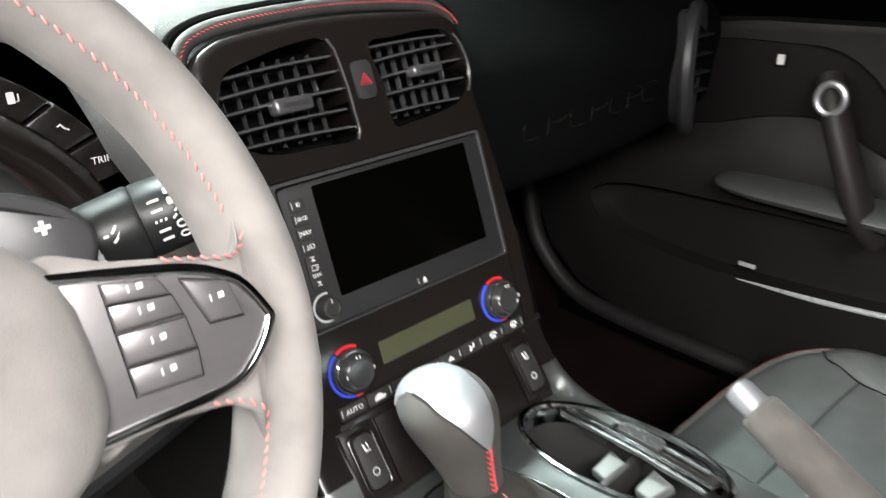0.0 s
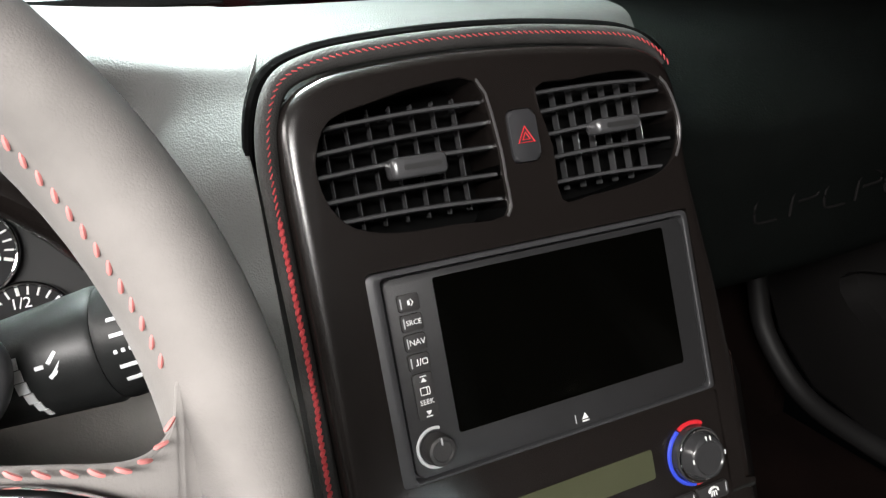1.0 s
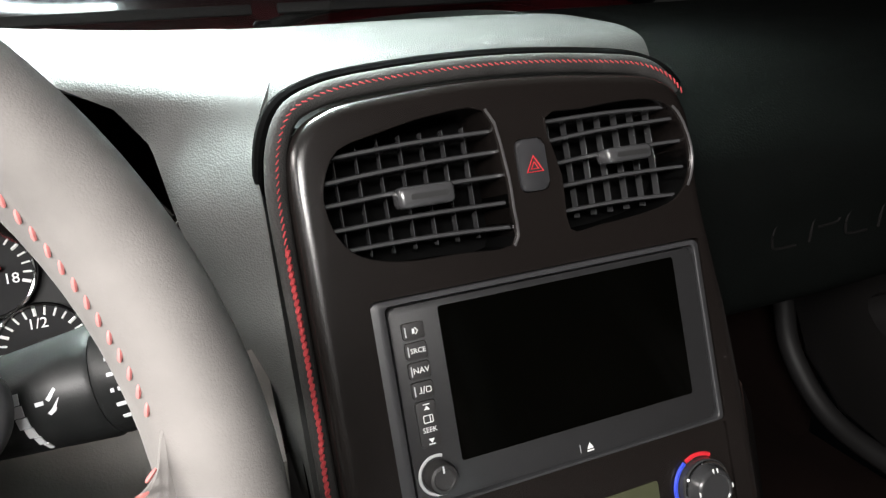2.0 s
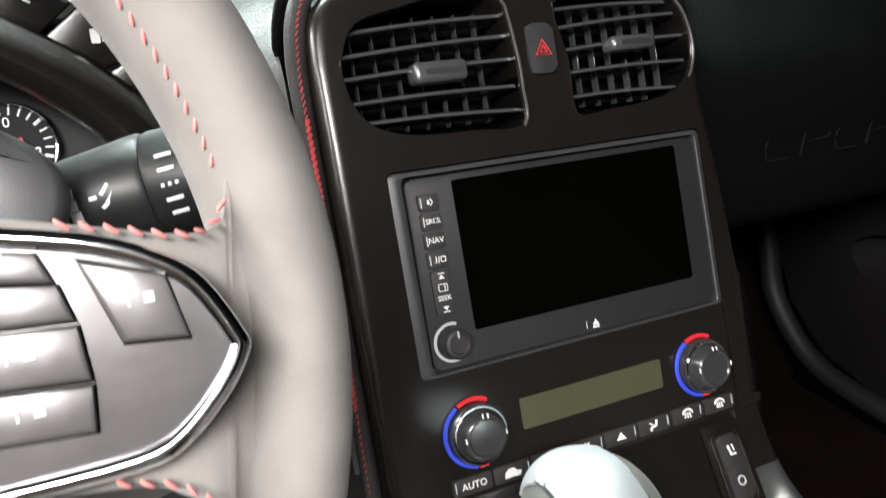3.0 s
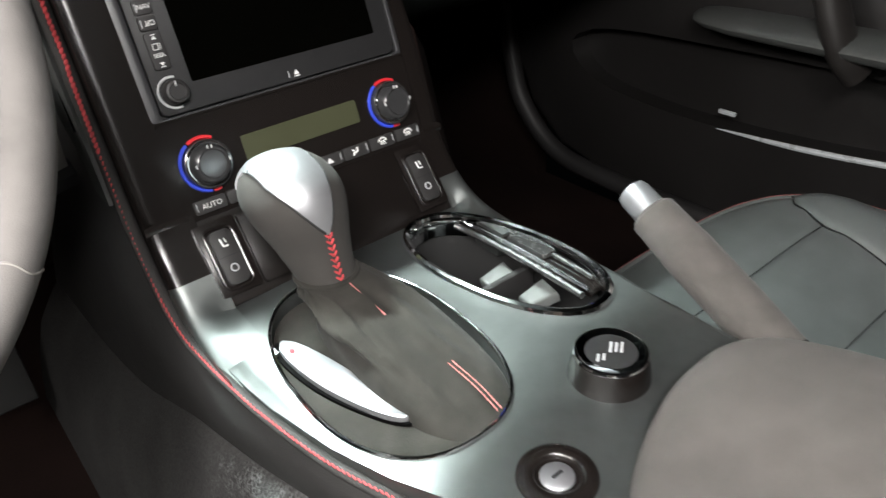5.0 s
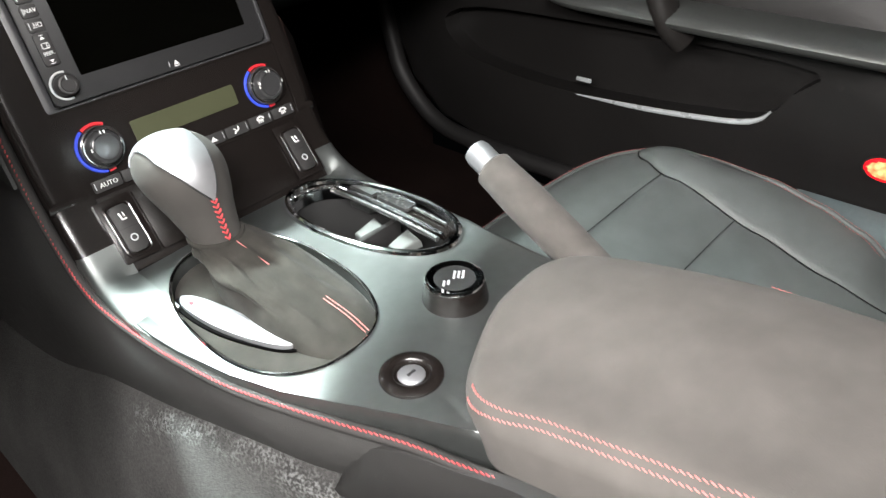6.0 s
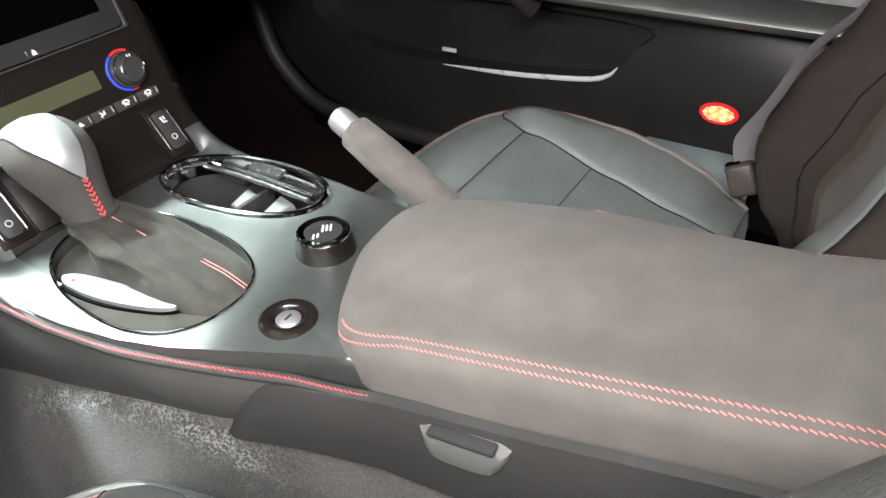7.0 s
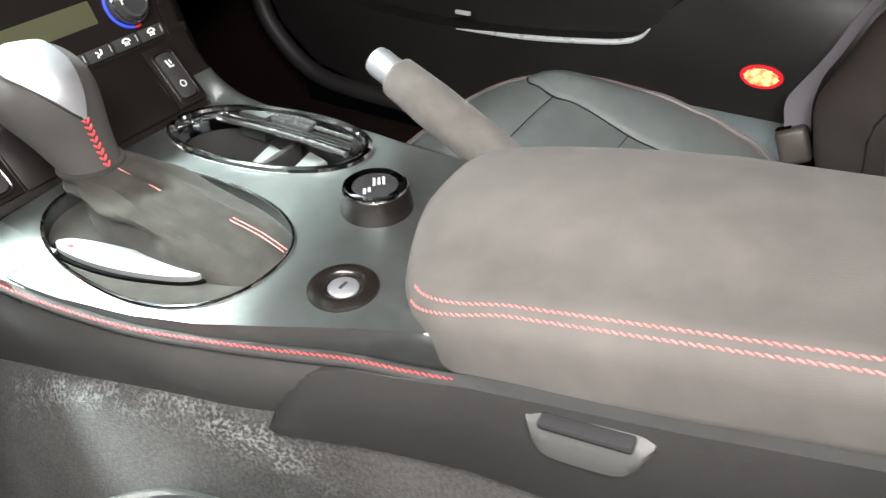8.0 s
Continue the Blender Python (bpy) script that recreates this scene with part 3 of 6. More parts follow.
hazard = thing("hazard_switch", STACK, "black hazard switch with a red warning triangle", "switch")
part("button", prism(rounded(-0.0092, 0.1296, 0.0072, 0.1569, 0.0036), -0.005, 0.0058, 0.0016, 3), GREY, hazard)
tri = [(-0.0006 + 0.0056 * math.cos(a), 0.1422 + 0.0056 * math.sin(a), 0.0060) for a in (math.pi / 2, math.pi * 7 / 6, math.pi * 11 / 6)]
part("triangle", tube([Vector(p) for p in tri], 0.0005, n=5, closed=True), REDPRINT, hazard)
part("triangle", tube([Vector((-0.0006 + (p[0] + 0.0006) * 0.45, 0.1422 + (p[1] - 0.1422) * 0.45, p[2])) for p in tri], 0.0005, n=5, closed=True), REDPRINT, hazard)

# ---- head unit ----
head = thing("head_unit", STACK, "dark grey touchscreen head unit, switched off", "car radio")
frame_out, frame_in = rounded(-0.1012, -0.0200, 0.0982, 0.0878, 0.004), rounded(-0.0935, -0.0172, 0.0940, 0.0848, 0.003)
rings = [[(x, y, -0.011) for x, y in frame_out], [(x, y, 0.0020) for x, y in frame_out]]
for f, z in ((0.12, 0.0034), (0.5, 0.0042), (0.88, 0.0044), (1.0, 0.0038)):
    rings.append([(a[0] + (b[0] - a[0]) * f, a[1] + (b[1] - a[1]) * f, z) for a, b in zip(frame_out, frame_in)])
rings.append([(x, y, -0.004) for x, y in frame_in])
part("surround", loft(rings), SURROUND, head, "grey bevelled frame")
part("faceplate", prism(rounded(-0.0922, -0.0160, 0.0928, 0.0836, 0.004), -0.004, 0.0032, 0.0014, 3), FACEPLATE, head, "dark grey faceplate")
part("screen", prism(rounded(-0.0662, 0.0009, 0.0786, 0.0803, 0.0012), 0.0020, 0.0036, 0.0003, 1), SCREEN, head, "switched-off black glass screen")
DOWN = pose(-0.0018, 0.0006, -0.0027)
HEAD_KEYS = [("", 0.0703), ("SRCE", 0.0604), ("NAV", 0.0505), ("", 0.0406)]
for words, s in HEAD_KEYS:
    key = part("key", prism(rounded(-0.0850, s - 0.0042, -0.0735, s + 0.0042, 0.0014), 0.0050, 0.0080, 0.0008, 2), MATT, head, m=DOWN)
    part("key_light", box(-0.0836, s, 0.0081, 0.0006, 0.0050, 0.0003), GREYPRINT, key)
    if words:
        lettering(words, 0.0036 if len(words) > 3 else 0.0042, -0.0786, s, 0.0081, WHITE, key)
    elif s > 0.05:
        part("mark", box(-0.0795, s, 0.0081, 0.0012, 0.0024, 0.0003), WHITE, key)
        part("mark", tube([(-0.0785, s + 0.0018, 0.0081), (-0.0772, s, 0.0081), (-0.0785, s - 0.0018, 0.0081)], 0.00028, n=4), WHITE, key)
    else:
        part("mark", tube([(-0.0815, s - 0.0014, 0.0081), (-0.0803, s - 0.0014, 0.0081), (-0.0803, s + 0.0016, 0.0081)], 0.00030, n=4), WHITE, key)
        part("mark", tube([(-0.0793, s - 0.0018, 0.0081), (-0.0785, s + 0.0018, 0.0081)], 0.00025, n=4), WHITE, key)
        part("mark", tube([(p[0], p[1], 0.0081) for p in rounded(-0.0777, s - 0.0013, -0.0752, s + 0.0013, 0.0005, 2)], 0.00025, n=4, closed=True), WHITE, key)
seek = part("seek_key", prism(rounded(-0.0847, 0.0120, -0.0738, 0.0350, 0.0016), 0.0050, 0.0080, 0.0008, 2), MATT, head, m=DOWN)
lettering("SEEK", 0.0036, -0.0792, 0.0205, 0.0081, WHITE, seek)
for s, flip in ((0.0318, 1), (0.0150, -1)):
    part("arrow", prism([(-0.0808, s - 0.0012 * flip), (-0.0776, s - 0.0012 * flip), (-0.0792, s + 0.0010 * flip)], 0.0080, 0.0083), WHITE, seek)
    part("arrow_bar", box(-0.0792, s + 0.0016 * flip, 0.0081, 0.0034, 0.0005, 0.0003), WHITE, seek)
part("seek_mark", tube([(p[0], p[1], 0.0081) for p in rounded(-0.0816, 0.0242, -0.0768, 0.0278, 0.0003, 1)], 0.00025, n=4, closed=True), WHITE, seek)
part("seek_mark", box(-0.0782, 0.0260, 0.0081, 0.0004, 0.0034, 0.0003), WHITE, seek)
volume = part("volume_knob", lathe([(0.0078, 0.004), (0.0078, 0.0120), (0.0070, 0.0136), (0.0055, 0.0140), (0.0048, 0.0132), (0.0001, 0.0132)], 36), MATT, head, m=pose(-0.0800, -0.0026, -0.0012))
arc = [(0.0098 * math.cos(radians(a)), 0.0098 * math.sin(radians(a)), 0.0046) for a in range(70, 295, 9)]
part("ring_mark", tube(arc, 0.00085, n=6), GREYPRINT, volume)
part("pointer", box(0, 0.0050, 0.0142, 0.0008, 0.0034, 0.0004), GREYPRINT, volume)
part("eject_mark", prism([(0.0052, -0.0125), (0.0094, -0.0125), (0.0073, -0.0092)], 0.0030, 0.0035), WHITE, head)
part("eject_mark", box(0.0073, -0.0136, 0.0033, 0.0042, 0.0008, 0.0003), WHITE, head)
part("eject_light", box(0.0012, -0.0115, 0.0033, 0.0005, 0.0044, 0.0003), GREYPRINT, head)

# ---- climate controls ----
climate = thing("climate_panel", STACK, "black climate control panel with two dials and an unlit display", "climate control")
part("panel", prism(rounded(-0.0997, -0.0857, 0.0982, -0.0203, 0.002), -0.0028, 0.0030, 0.0006, 1), SATIN, climate)
part("display", prism(rounded(-0.0478, -0.0585, 0.0460, -0.0415, 0.0012), 0.0025, 0.0036, 0.0003, 1), LCD, climate, "unlit olive display")
for cx in (-0.0755, 0.0745):
    dial = part("dial", lathe([(0.0165, 0.0), (0.0162, 0.006), (0.0138, 0.0070), (0.0122, 0.0125), (0.0112, 0.0138), (0.0098, 0.0142), (0.0090, 0.0134), (0.0001, 0.0134)], 40), GLOSS, climate, m=pose(cx, -0.0520, 0.003))
    for a0, a1, mat in ((62, 118, REDPRINT), (122, 262, BLUEPRINT), (266, 282, REDPRINT)):
        part("scale_ring", tube([(0.0178 * math.cos(radians(a)), 0.0178 * math.sin(radians(a)), 0.0010) for a in np.linspace(a0, a1, 16)], 0.0013, n=6), mat, dial)
    part("chrome_ring", tube([(0.0146 * math.cos(radians(a)), 0.0146 * math.sin(radians(a)), 0.0068) for a in range(0, 360, 9)], 0.0008, n=6, closed=True), CHROME, dial, "thin chrome ring")
    for a in (78, 92, 175, 2):
        part("tick", box(0.0114 * math.cos(radians(a)), 0.0114 * math.sin(radians(a)), 0.0138, 0.0007, 0.0024, 0.0006), WHITE, dial)
for i, cx in enumerate((-0.0827, -0.0590, -0.0355, -0.0120, 0.0110, 0.0345, 0.0588, 0.0831)):
    key = part("key", prism(rounded(cx - 0.0112, -0.0826, cx + 0.0112, -0.0735, 0.0012), 0.0022, 0.0052, 0.0008, 2), MATT, climate)
    part("key_light", box(cx - 0.0098 if i == 0 else cx + 0.0095, -0.0775, 0.0054, 0.0006, 0.0052, 0.0003), GREYPRINT, key)
    if i == 0:
        lettering("AUTO", 0.0052, cx + 0.0008, -0.0782, 0.0054, WHITE, key)
    else:
        bm = bmesh.new()
        if i == 1:
            prism([(cx - 0.0052, -0.0805), (cx + 0.0042, -0.0805), (cx + 0.0050, -0.0782), (cx + 0.0024, -0.0776), (cx + 0.0008, -0.0758), (cx - 0.0024, -0.0758), (cx - 0.0048, -0.0778)], 0.0051, 0.0056, bm=bm)
        elif i in (2, 3):
            for k in range(3):
                a = k * math.pi / 3
                tube([(cx - 0.0028 * math.cos(a), -0.0780 - 0.0028 * math.sin(a), 0.0054), (cx + 0.0028 * math.cos(a), -0.0780 + 0.0028 * math.sin(a), 0.0054)], 0.0006, n=5, bm=bm)
        elif i == 4:
            prism([(cx - 0.0032, -0.0800), (cx + 0.0032, -0.0800), (cx, -0.0760)], 0.0051, 0.0056, bm=bm)
        elif i == 5:
            tube([(cx + 0.0014, -0.0752, 0.0054), (cx + 0.0010, -0.0782, 0.0054), (cx - 0.0022, -0.0790, 0.0054), (cx - 0.0028, -0.0806, 0.0054)], 0.0008, n=5, bm=bm)
            tube([(cx - 0.0034, -0.0762, 0.0054), (cx - 0.0014, -0.0772, 0.0054)], 0.0006, n=5, bm=bm)
        else:
            tube([(cx + 0.0034 * math.cos(a), -0.0776 + 0.0026 * math.sin(a), 0.0054) for a in np.linspace(0, math.pi, 8)], 0.0007, n=5, bm=bm)
            for k in (-0.002, 0, 0.002):
                tube([(cx + k, -0.0802, 0.0054), (cx + k * 0.7, -0.0770, 0.0054)], 0.0005, n=5, bm=bm)
        part("mark", bm, WHITE, key)

# ---- lower stack: heated seat switches and storage door on a steeper panel ----
LOWER = Matrix(((1, 0, 0, 0), (0, 0.594, -0.8045, -0.0325), (0, 0.8045, 0.594, 0.4766), (0, 0, 0, 1)))
lower = thing("lower_stack_panel", LOWER, "satin black lower panel of the centre stack", "panel")
part("back_panel", box(0, -0.026, -0.012, 0.214, 0.068, 0.020, 0.002, 2), SATIN, lower)
for x0, x1, side in ((-0.1010, -0.0720, -1), (0.0650, 0.0935, 1)):
    switch = thing("heated_seat_switch", LOWER, "black heated seat switch with two pads", "switch", "heated seat switches")
    part("plate", prism(rounded(x0, -0.0530, x1, -0.0015, 0.002), -0.003, 0.0012, 0.0006, 2), SATIN, switch)
    cx = (x0 + x1) / 2
    part("bezel", tube([(x, y, 0.0016) for x, y in rounded(cx - 0.0100, -0.0490, cx + 0.0100, -0.0070, 0.005)], 0.0013, n=8, closed=True), SATIN, switch)
    part("rocker", prism(rounded(cx - 0.0082, -0.0470, cx + 0.0082, -0.0090, 0.004), 0.0005, 0.0042, 0.0016, 3), MATT, switch)
    mark = bmesh.new()
    tube([(cx - 0.0018, -0.0150, 0.0044), (cx - 0.0010, -0.0205, 0.0044), (cx + 0.0024, -0.0205, 0.0044)], 0.0008, n=5, bm=mark)
    tube([(cx + 0.0012, -0.0150, 0.0044), (cx + 0.0018, -0.0185, 0.0044)], 0.0005, n=5, bm=mark)
    part("mark", mark, WHITE, switch)
    part("mark", tube([(cx + 0.0025 * math.cos(a), -0.0360 + 0.0025 * math.sin(a), 0.0044) for a in np.linspace(0, 2 * math.pi, 14, endpoint=False)], 0.0005, n=5, closed=True), GREYPRINT, switch)
    part("divider", box(cx, -0.0275, 0.0043, 0.0150, 0.0006, 0.0008), RUBBER, switch)
ash = thing("storage_door", LOWER, "closed satin black storage door under the climate panel", "storage door")
part("door", prism(rounded(-0.0700, -0.0535, 0.0630, -0.0025, 0.002), -0.002, 0.0012, 0.0006, 2), SATIN, ash)

# ---- console ----
console = thing("center_console", None, "satin black console plate with leather sides and red stitching", "center console")
PLATE_EDGE = [(-0.1000, -0.058), (-0.1215, -0.072), (-0.1235, -0.100), (-0.1225, -0.130), (-0.1205, -0.157), (-0.1125, -0.210), (-0.1020, -0.250), (-0.0880, -0.285), (-0.0680, -0.330), (-0.0550, -0.362), (-0.0450, -0.40), (0.110, -0.40), (0.112, -0.310), (0.107, -0.262), (0.113, -0.243), (0.121, -0.218), (0.1195, -0.165), (0.113, -0.110), (0.1135, -0.080), (0.1150, -0.070), (0.1000, -0.058)]


def oval(cx, cy, a, b, turn, n=40, power=2.4):
    pts = []
    for k in range(n):
        t = 2 * math.pi * k / n
        c, s = math.cos(t), math.sin(t)
        x, y = a * math.copysign(abs(c) ** (2 / power), c), b * math.copysign(abs(s) ** (2 / power), s)
        r = radians(turn)
        pts.append((cx + x * math.cos(r) - y * math.sin(r), cy + x * math.sin(r) + y * math.cos(r)))
    return pts


BOOT = oval(-0.0500, -0.1715, 0.0565, 0.0915, -3, 48)
CUP = oval(0.0695, -0.1500, 0.0415, 0.0830, 8, 48, 2.2)
plate = part("top_plate", prism(PLATE_EDGE, 0.385, 0.428, 0.0070, 4), PLATE, console)
bpy.context.view_layer.update()
carve(plate, [prism(BOOT, 0.3, 0.5), prism(CUP, 0.3, 0.5), prism(oval(-0.0434, -0.3075, 0.0165, 0.0165, 0, 32, 2), 0.40, 0.5)])


def crown(x):
    """How far the plate falls away towards the driver."""
    return -1.7 * max(0.0, -x - 0.045) ** 2 - 5.0 * max(0.0, -x - 0.098) ** 2 - 0.8 * max(0.0, x - 0.08) ** 2


bm = bmesh.new()
bm.from_mesh(plate.data)
for x in [k * 0.008 - 0.125 for k in range(32)]:
    bmesh.ops.bisect_plane(bm, geom=bm.verts[:] + bm.edges[:] + bm.faces[:], plane_co=(x, 0, 0), plane_no=(1, 0, 0))
for v in bm.verts:
    v.co.z += crown(v.co.x) if v.co.z > 0.4 else 0.0
bm.to_mesh(plate.data)
bm.free()
for p in plate.data.polygons:
    p.use_smooth = True
plate.data.set_sharp_from_angle(angle=radians(35))
fall = [(0.0040, 0.5600), (-0.0160, 0.5135), (-0.0318, 0.4765), (-0.0485, 0.4530), (-0.0670, 0.4385), (-0.0900, 0.4315), (-0.1250, 0.4286)]
fallline = spline([(0, y, z) for y, z in fall], 5)


def floor_of(y):
    """The height of the lower panel or the plate beside the trim."""
    return 0.4766 + 1.354 * (y + 0.0325) if y > -0.066 else 0.4278


for x0, x1 in ((-0.1290, -0.0960), (0.1172, 0.0950)):
    rings = []
    for p in fallline:
        drop = max(0.0, p.z - max(floor_of(p.y), 0.4278)) if p.y < -0.029 else 0.0
        way = 1 if x1 > x0 else -1
        lay = max(0.0, min(1.0, (-0.05 - p.y) / 0.06))
        ring = [Vector((x0, p.y + 0.020 * (1 - lay), p.z - 0.024)), Vector((x0, p.y + 0.008 * (1 - lay), p.z - 0.010))]
        for off, deep in ((0.0002, 0.0060), (0.0010, 0.0032), (0.0026, 0.0013), (0.0048, 0.0003)):
            ring.append(Vector((x0 + way * off, p.y + deep * (1 - lay), p.z - deep * (0.35 + 0.65 * lay) + lay * crown(x0))))
        for k in range(1, 9):
            f = k / 8
            ring.append(Vector((x0 + way * 0.005 + (x1 - x0 - way * 0.005) * f, p.y, p.z - drop * f * f * (3 - 2 * f) + lay * crown(x0 + (x1 - x0) * f))))
        ring.append(Vector((x1, p.y + 0.006, p.z - drop - 0.022)))
        rings.append(ring if way > 0 else ring[::-1])
    cut = next(i for i, p in enumerate(fallline) if p.y < -0.050)
    part("side_trim", loft(rings[:cut + 1]), SATIN, console)
    part("plate_shoulder", loft(rings[cut:]), PLATE, console)

EDGE = [(-0.1335, 0.0175, 0.594), (-0.1335, 0.0100, 0.572), (-0.1335, -0.0009, 0.540), (-0.1335, -0.0189, 0.487), (-0.1328, -0.0395, 0.4445), (-0.1318, -0.0620, 0.4215), (-0.1292, -0.0886, 0.4125), (-0.1268, -0.1217, 0.4108), (-0.1240, -0.1536, 0.4105), (-0.1154, -0.2081, 0.4105), (-0.1025, -0.2528, 0.4105), (-0.0885, -0.2940, 0.4105), (-0.0744, -0.3323, 0.4105), (-0.0663, -0.3650, 0.4105), (-0.0590, -0.3920, 0.4105)]
edgeline = spline(EDGE, 5)
bandline = [on_stack(p.x, p.y, p.z) for p in spline([(x, s, -0.005) for x, s in band if s > 0.02], 4)][::-1]
welt = bandline + edgeline[4:]
WELT_WIDE = [0.0056 * min(1.0, 0.25 + 0.09 * i) - 0.0010 * min(1.0, max(0.0, (i - 40) / 12)) for i in range(len(bandline))]
WELT_WIDE += [0.0046] * (len(welt) - len(bandline))
part("leather_welt", tube(welt, WELT_WIDE, n=14, up=(0.3, -0.9, 0.3), flat=0.8), WELT, console, "rolled leather edge")
outward = [p + on_stack(0.0, 0.0, 0.0043) - on_stack(0, 0, 0) for p in bandline]
for i, p in enumerate(edgeline[4:]):
    f = min(1.0, max(0.0, i / 14))
    outward.append(p + Vector((-0.0010, -0.0042, 0.0020)).lerp(Vector((-0.0026, -0.0010, 0.0042)), f))
low = next(i for i, p in enumerate(outward) if p.x < -0.11 and p.z < 0.67)
for run, thick, away in ((outward[:low + 1], 0.00042, (-0.15, -0.9, 0.35)), (outward[low:len(bandline) + 8], 0.0012, (-0.45, -0.8, 0.35))):
    thread = part("stitching", stitches(run, 0.0034, 0.0036, thick, up=away, slant=0.55), RED, console, "red thread")
    thread["kind"] = "stuff"
thread = part("stitching", stitches(outward[len(bandline) + 7:], 0.0036, 0.0034, 0.0006, up=(-0.6, -0.2, 0.75), slant=0.4), RED, console, "red thread")
thread["kind"] = "stuff"
LOWEDGE = [(-0.1300, 0.520, 0.170), (-0.1300, 0.300, 0.195), (-0.1300, 0.160, 0.230), (-0.1290, 0.060, 0.272), (-0.1280, 0.0, 0.300), (-0.1270, -0.068, 0.325), (-0.1230, -0.120, 0.338), (-0.1160, -0.170, 0.348), (-0.1060, -0.215, 0.352), (-0.0960, -0.255, 0.353), (-0.0830, -0.290, 0.353), (-0.0700, -0.330, 0.354), (-0.0600, -0.372, 0.356), (-0.0560, -0.40, 0.358), (-0.0555, -0.42, 0.360)]
lowline = spline(LOWEDGE, 5)
rows = []
for a, b in zip(edgeline, lowline):
    rows.append([a.lerp(b, k / 8) + Vector((-0.006 * math.sin(math.pi * k / 8), 0, 0)) for k in range(9)])
part("side_panel", sheet(rows, 0.004), SIDE, console, "black leather side panel")
# carpet over the tunnel's flank
rows = []
for p in spline(LOWEDGE[:-1] + [(-0.058, -0.50, 0.375), (-0.058, -0.72, 0.40), (-0.058, -1.15, 0.40)], 5):
    drop = p.z
    rows.append([p + Vector((0.004, 0, 0.004)), p + Vector((-0.010, 0, -0.012)), Vector((p.x - 0.035, p.y, drop * 0.72)), Vector((p.x - 0.052, p.y, drop * 0.45)), Vector((p.x - 0.062, p.y, drop * 0.2)), Vector((p.x - 0.068, p.y, 0.0))])
solid("tunnel_carpet", sheet(rows, 0.006), WORN_CARPET, "worn charcoal carpet on the tunnel flank", "carpet", kind="structure")
# the passenger's flank of the console
rows = []
for y, x, z in ((0.50, 0.13, 0.50), (0.10, 0.126, 0.60), (0.0, 0.122, 0.555), (-0.03, 0.120, 0.470), (-0.065, 0.119, 0.425), (-0.11, 0.117, 0.418), (-0.165, 0.122, 0.418), (-0.218, 0.124, 0.418), (-0.262, 0.116, 0.414), (-0.40, 0.118, 0.41), (-0.72, 0.118, 0.45), (-1.15, 0.118, 0.45)):
    rows.append([(x - 0.004, y, z), (x + 0.006, y, z - 0.02), (x + 0.016, y, z * 0.72), (x + 0.030, y, z * 0.35), (x + 0.036, y, 0.0)])
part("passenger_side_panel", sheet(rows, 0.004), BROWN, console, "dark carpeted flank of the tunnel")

# cup holder
cup = thing("cup_holder", None, "chrome-rimmed double cup holder with a sliding lid", "cup holder")
part("chrome_rim", tube([(x, y, 0.4292) for x, y in CUP], 0.0033, n=8, closed=True), CHROME, cup, "chrome rim")
part("well", loft([[(x, y, 0.427) for x, y in CUP], [(0.0695 + (x - 0.0695) * 0.97, -0.15 + (y + 0.15) * 0.97, 0.39) for x, y in CUP], [(0.0695 + (x - 0.0695) * 0.9, -0.15 + (y + 0.15) * 0.93, 0.345) for x, y in CUP], [(0.0695, -0.15, 0.344) for x, y in CUP]], caps=False), RUBBER, cup)
part("chrome_wall", loft([[(0.0695 + (x - 0.0695) * g, -0.15 + (y + 0.15) * g, z) for x, y in CUP] for g, z in ((0.985, 0.4290), (0.965, 0.4265), (0.955, 0.4200), (0.950, 0.4130))], caps=False), CHROME, cup, "polished inner wall")
part("lid", sheet([[(0.089, y, 0.4235), (0.097, y, 0.4250), (0.106, y, 0.4235)] for y in np.linspace(-0.215, -0.085, 12)], 0.004), SATIN, cup, "sliding lid, open")
for x, z, r, mat in ((0.0850, 0.4245, 0.0026, RIM), (0.0912, 0.4262, 0.0016, CHROME), (0.1035, 0.4262, 0.0018, RIM)):
    ends = 0.066 - 0.6 * abs(x - 0.088)
    part("lid_bar", tube([(x + 0.0035 * math.cos((y + 0.150) / 0.066 * 1.4) - 0.0035, y, z) for y in np.linspace(-0.150 - ends, -0.150 + ends, 16)], r, n=8), mat, cup, "bright lid bar")
part("lid_grip", prism(rounded(0.0945, -0.168, 0.1075, -0.130, 0.003), 0.4255, 0.4292, 0.0012, 2), RIM, cup, "satin grip of the lid")
part("divider", box(0.066, -0.150, 0.384, 0.070, 0.006, 0.055, 0.002, 2), MATT, cup)
for x, y in ((0.078, -0.138), (0.083, -0.174)):
    part("grip_finger", prism([(-0.012, -0.008), (0.011, -0.0105), (0.012, 0.0105), (-0.012, 0.007)], -0.004, 0.005, 0.003, 3), RUBBERTAB, cup, "pale rubber finger", m=pose(x, y, 0.402, 0, -14, -12))

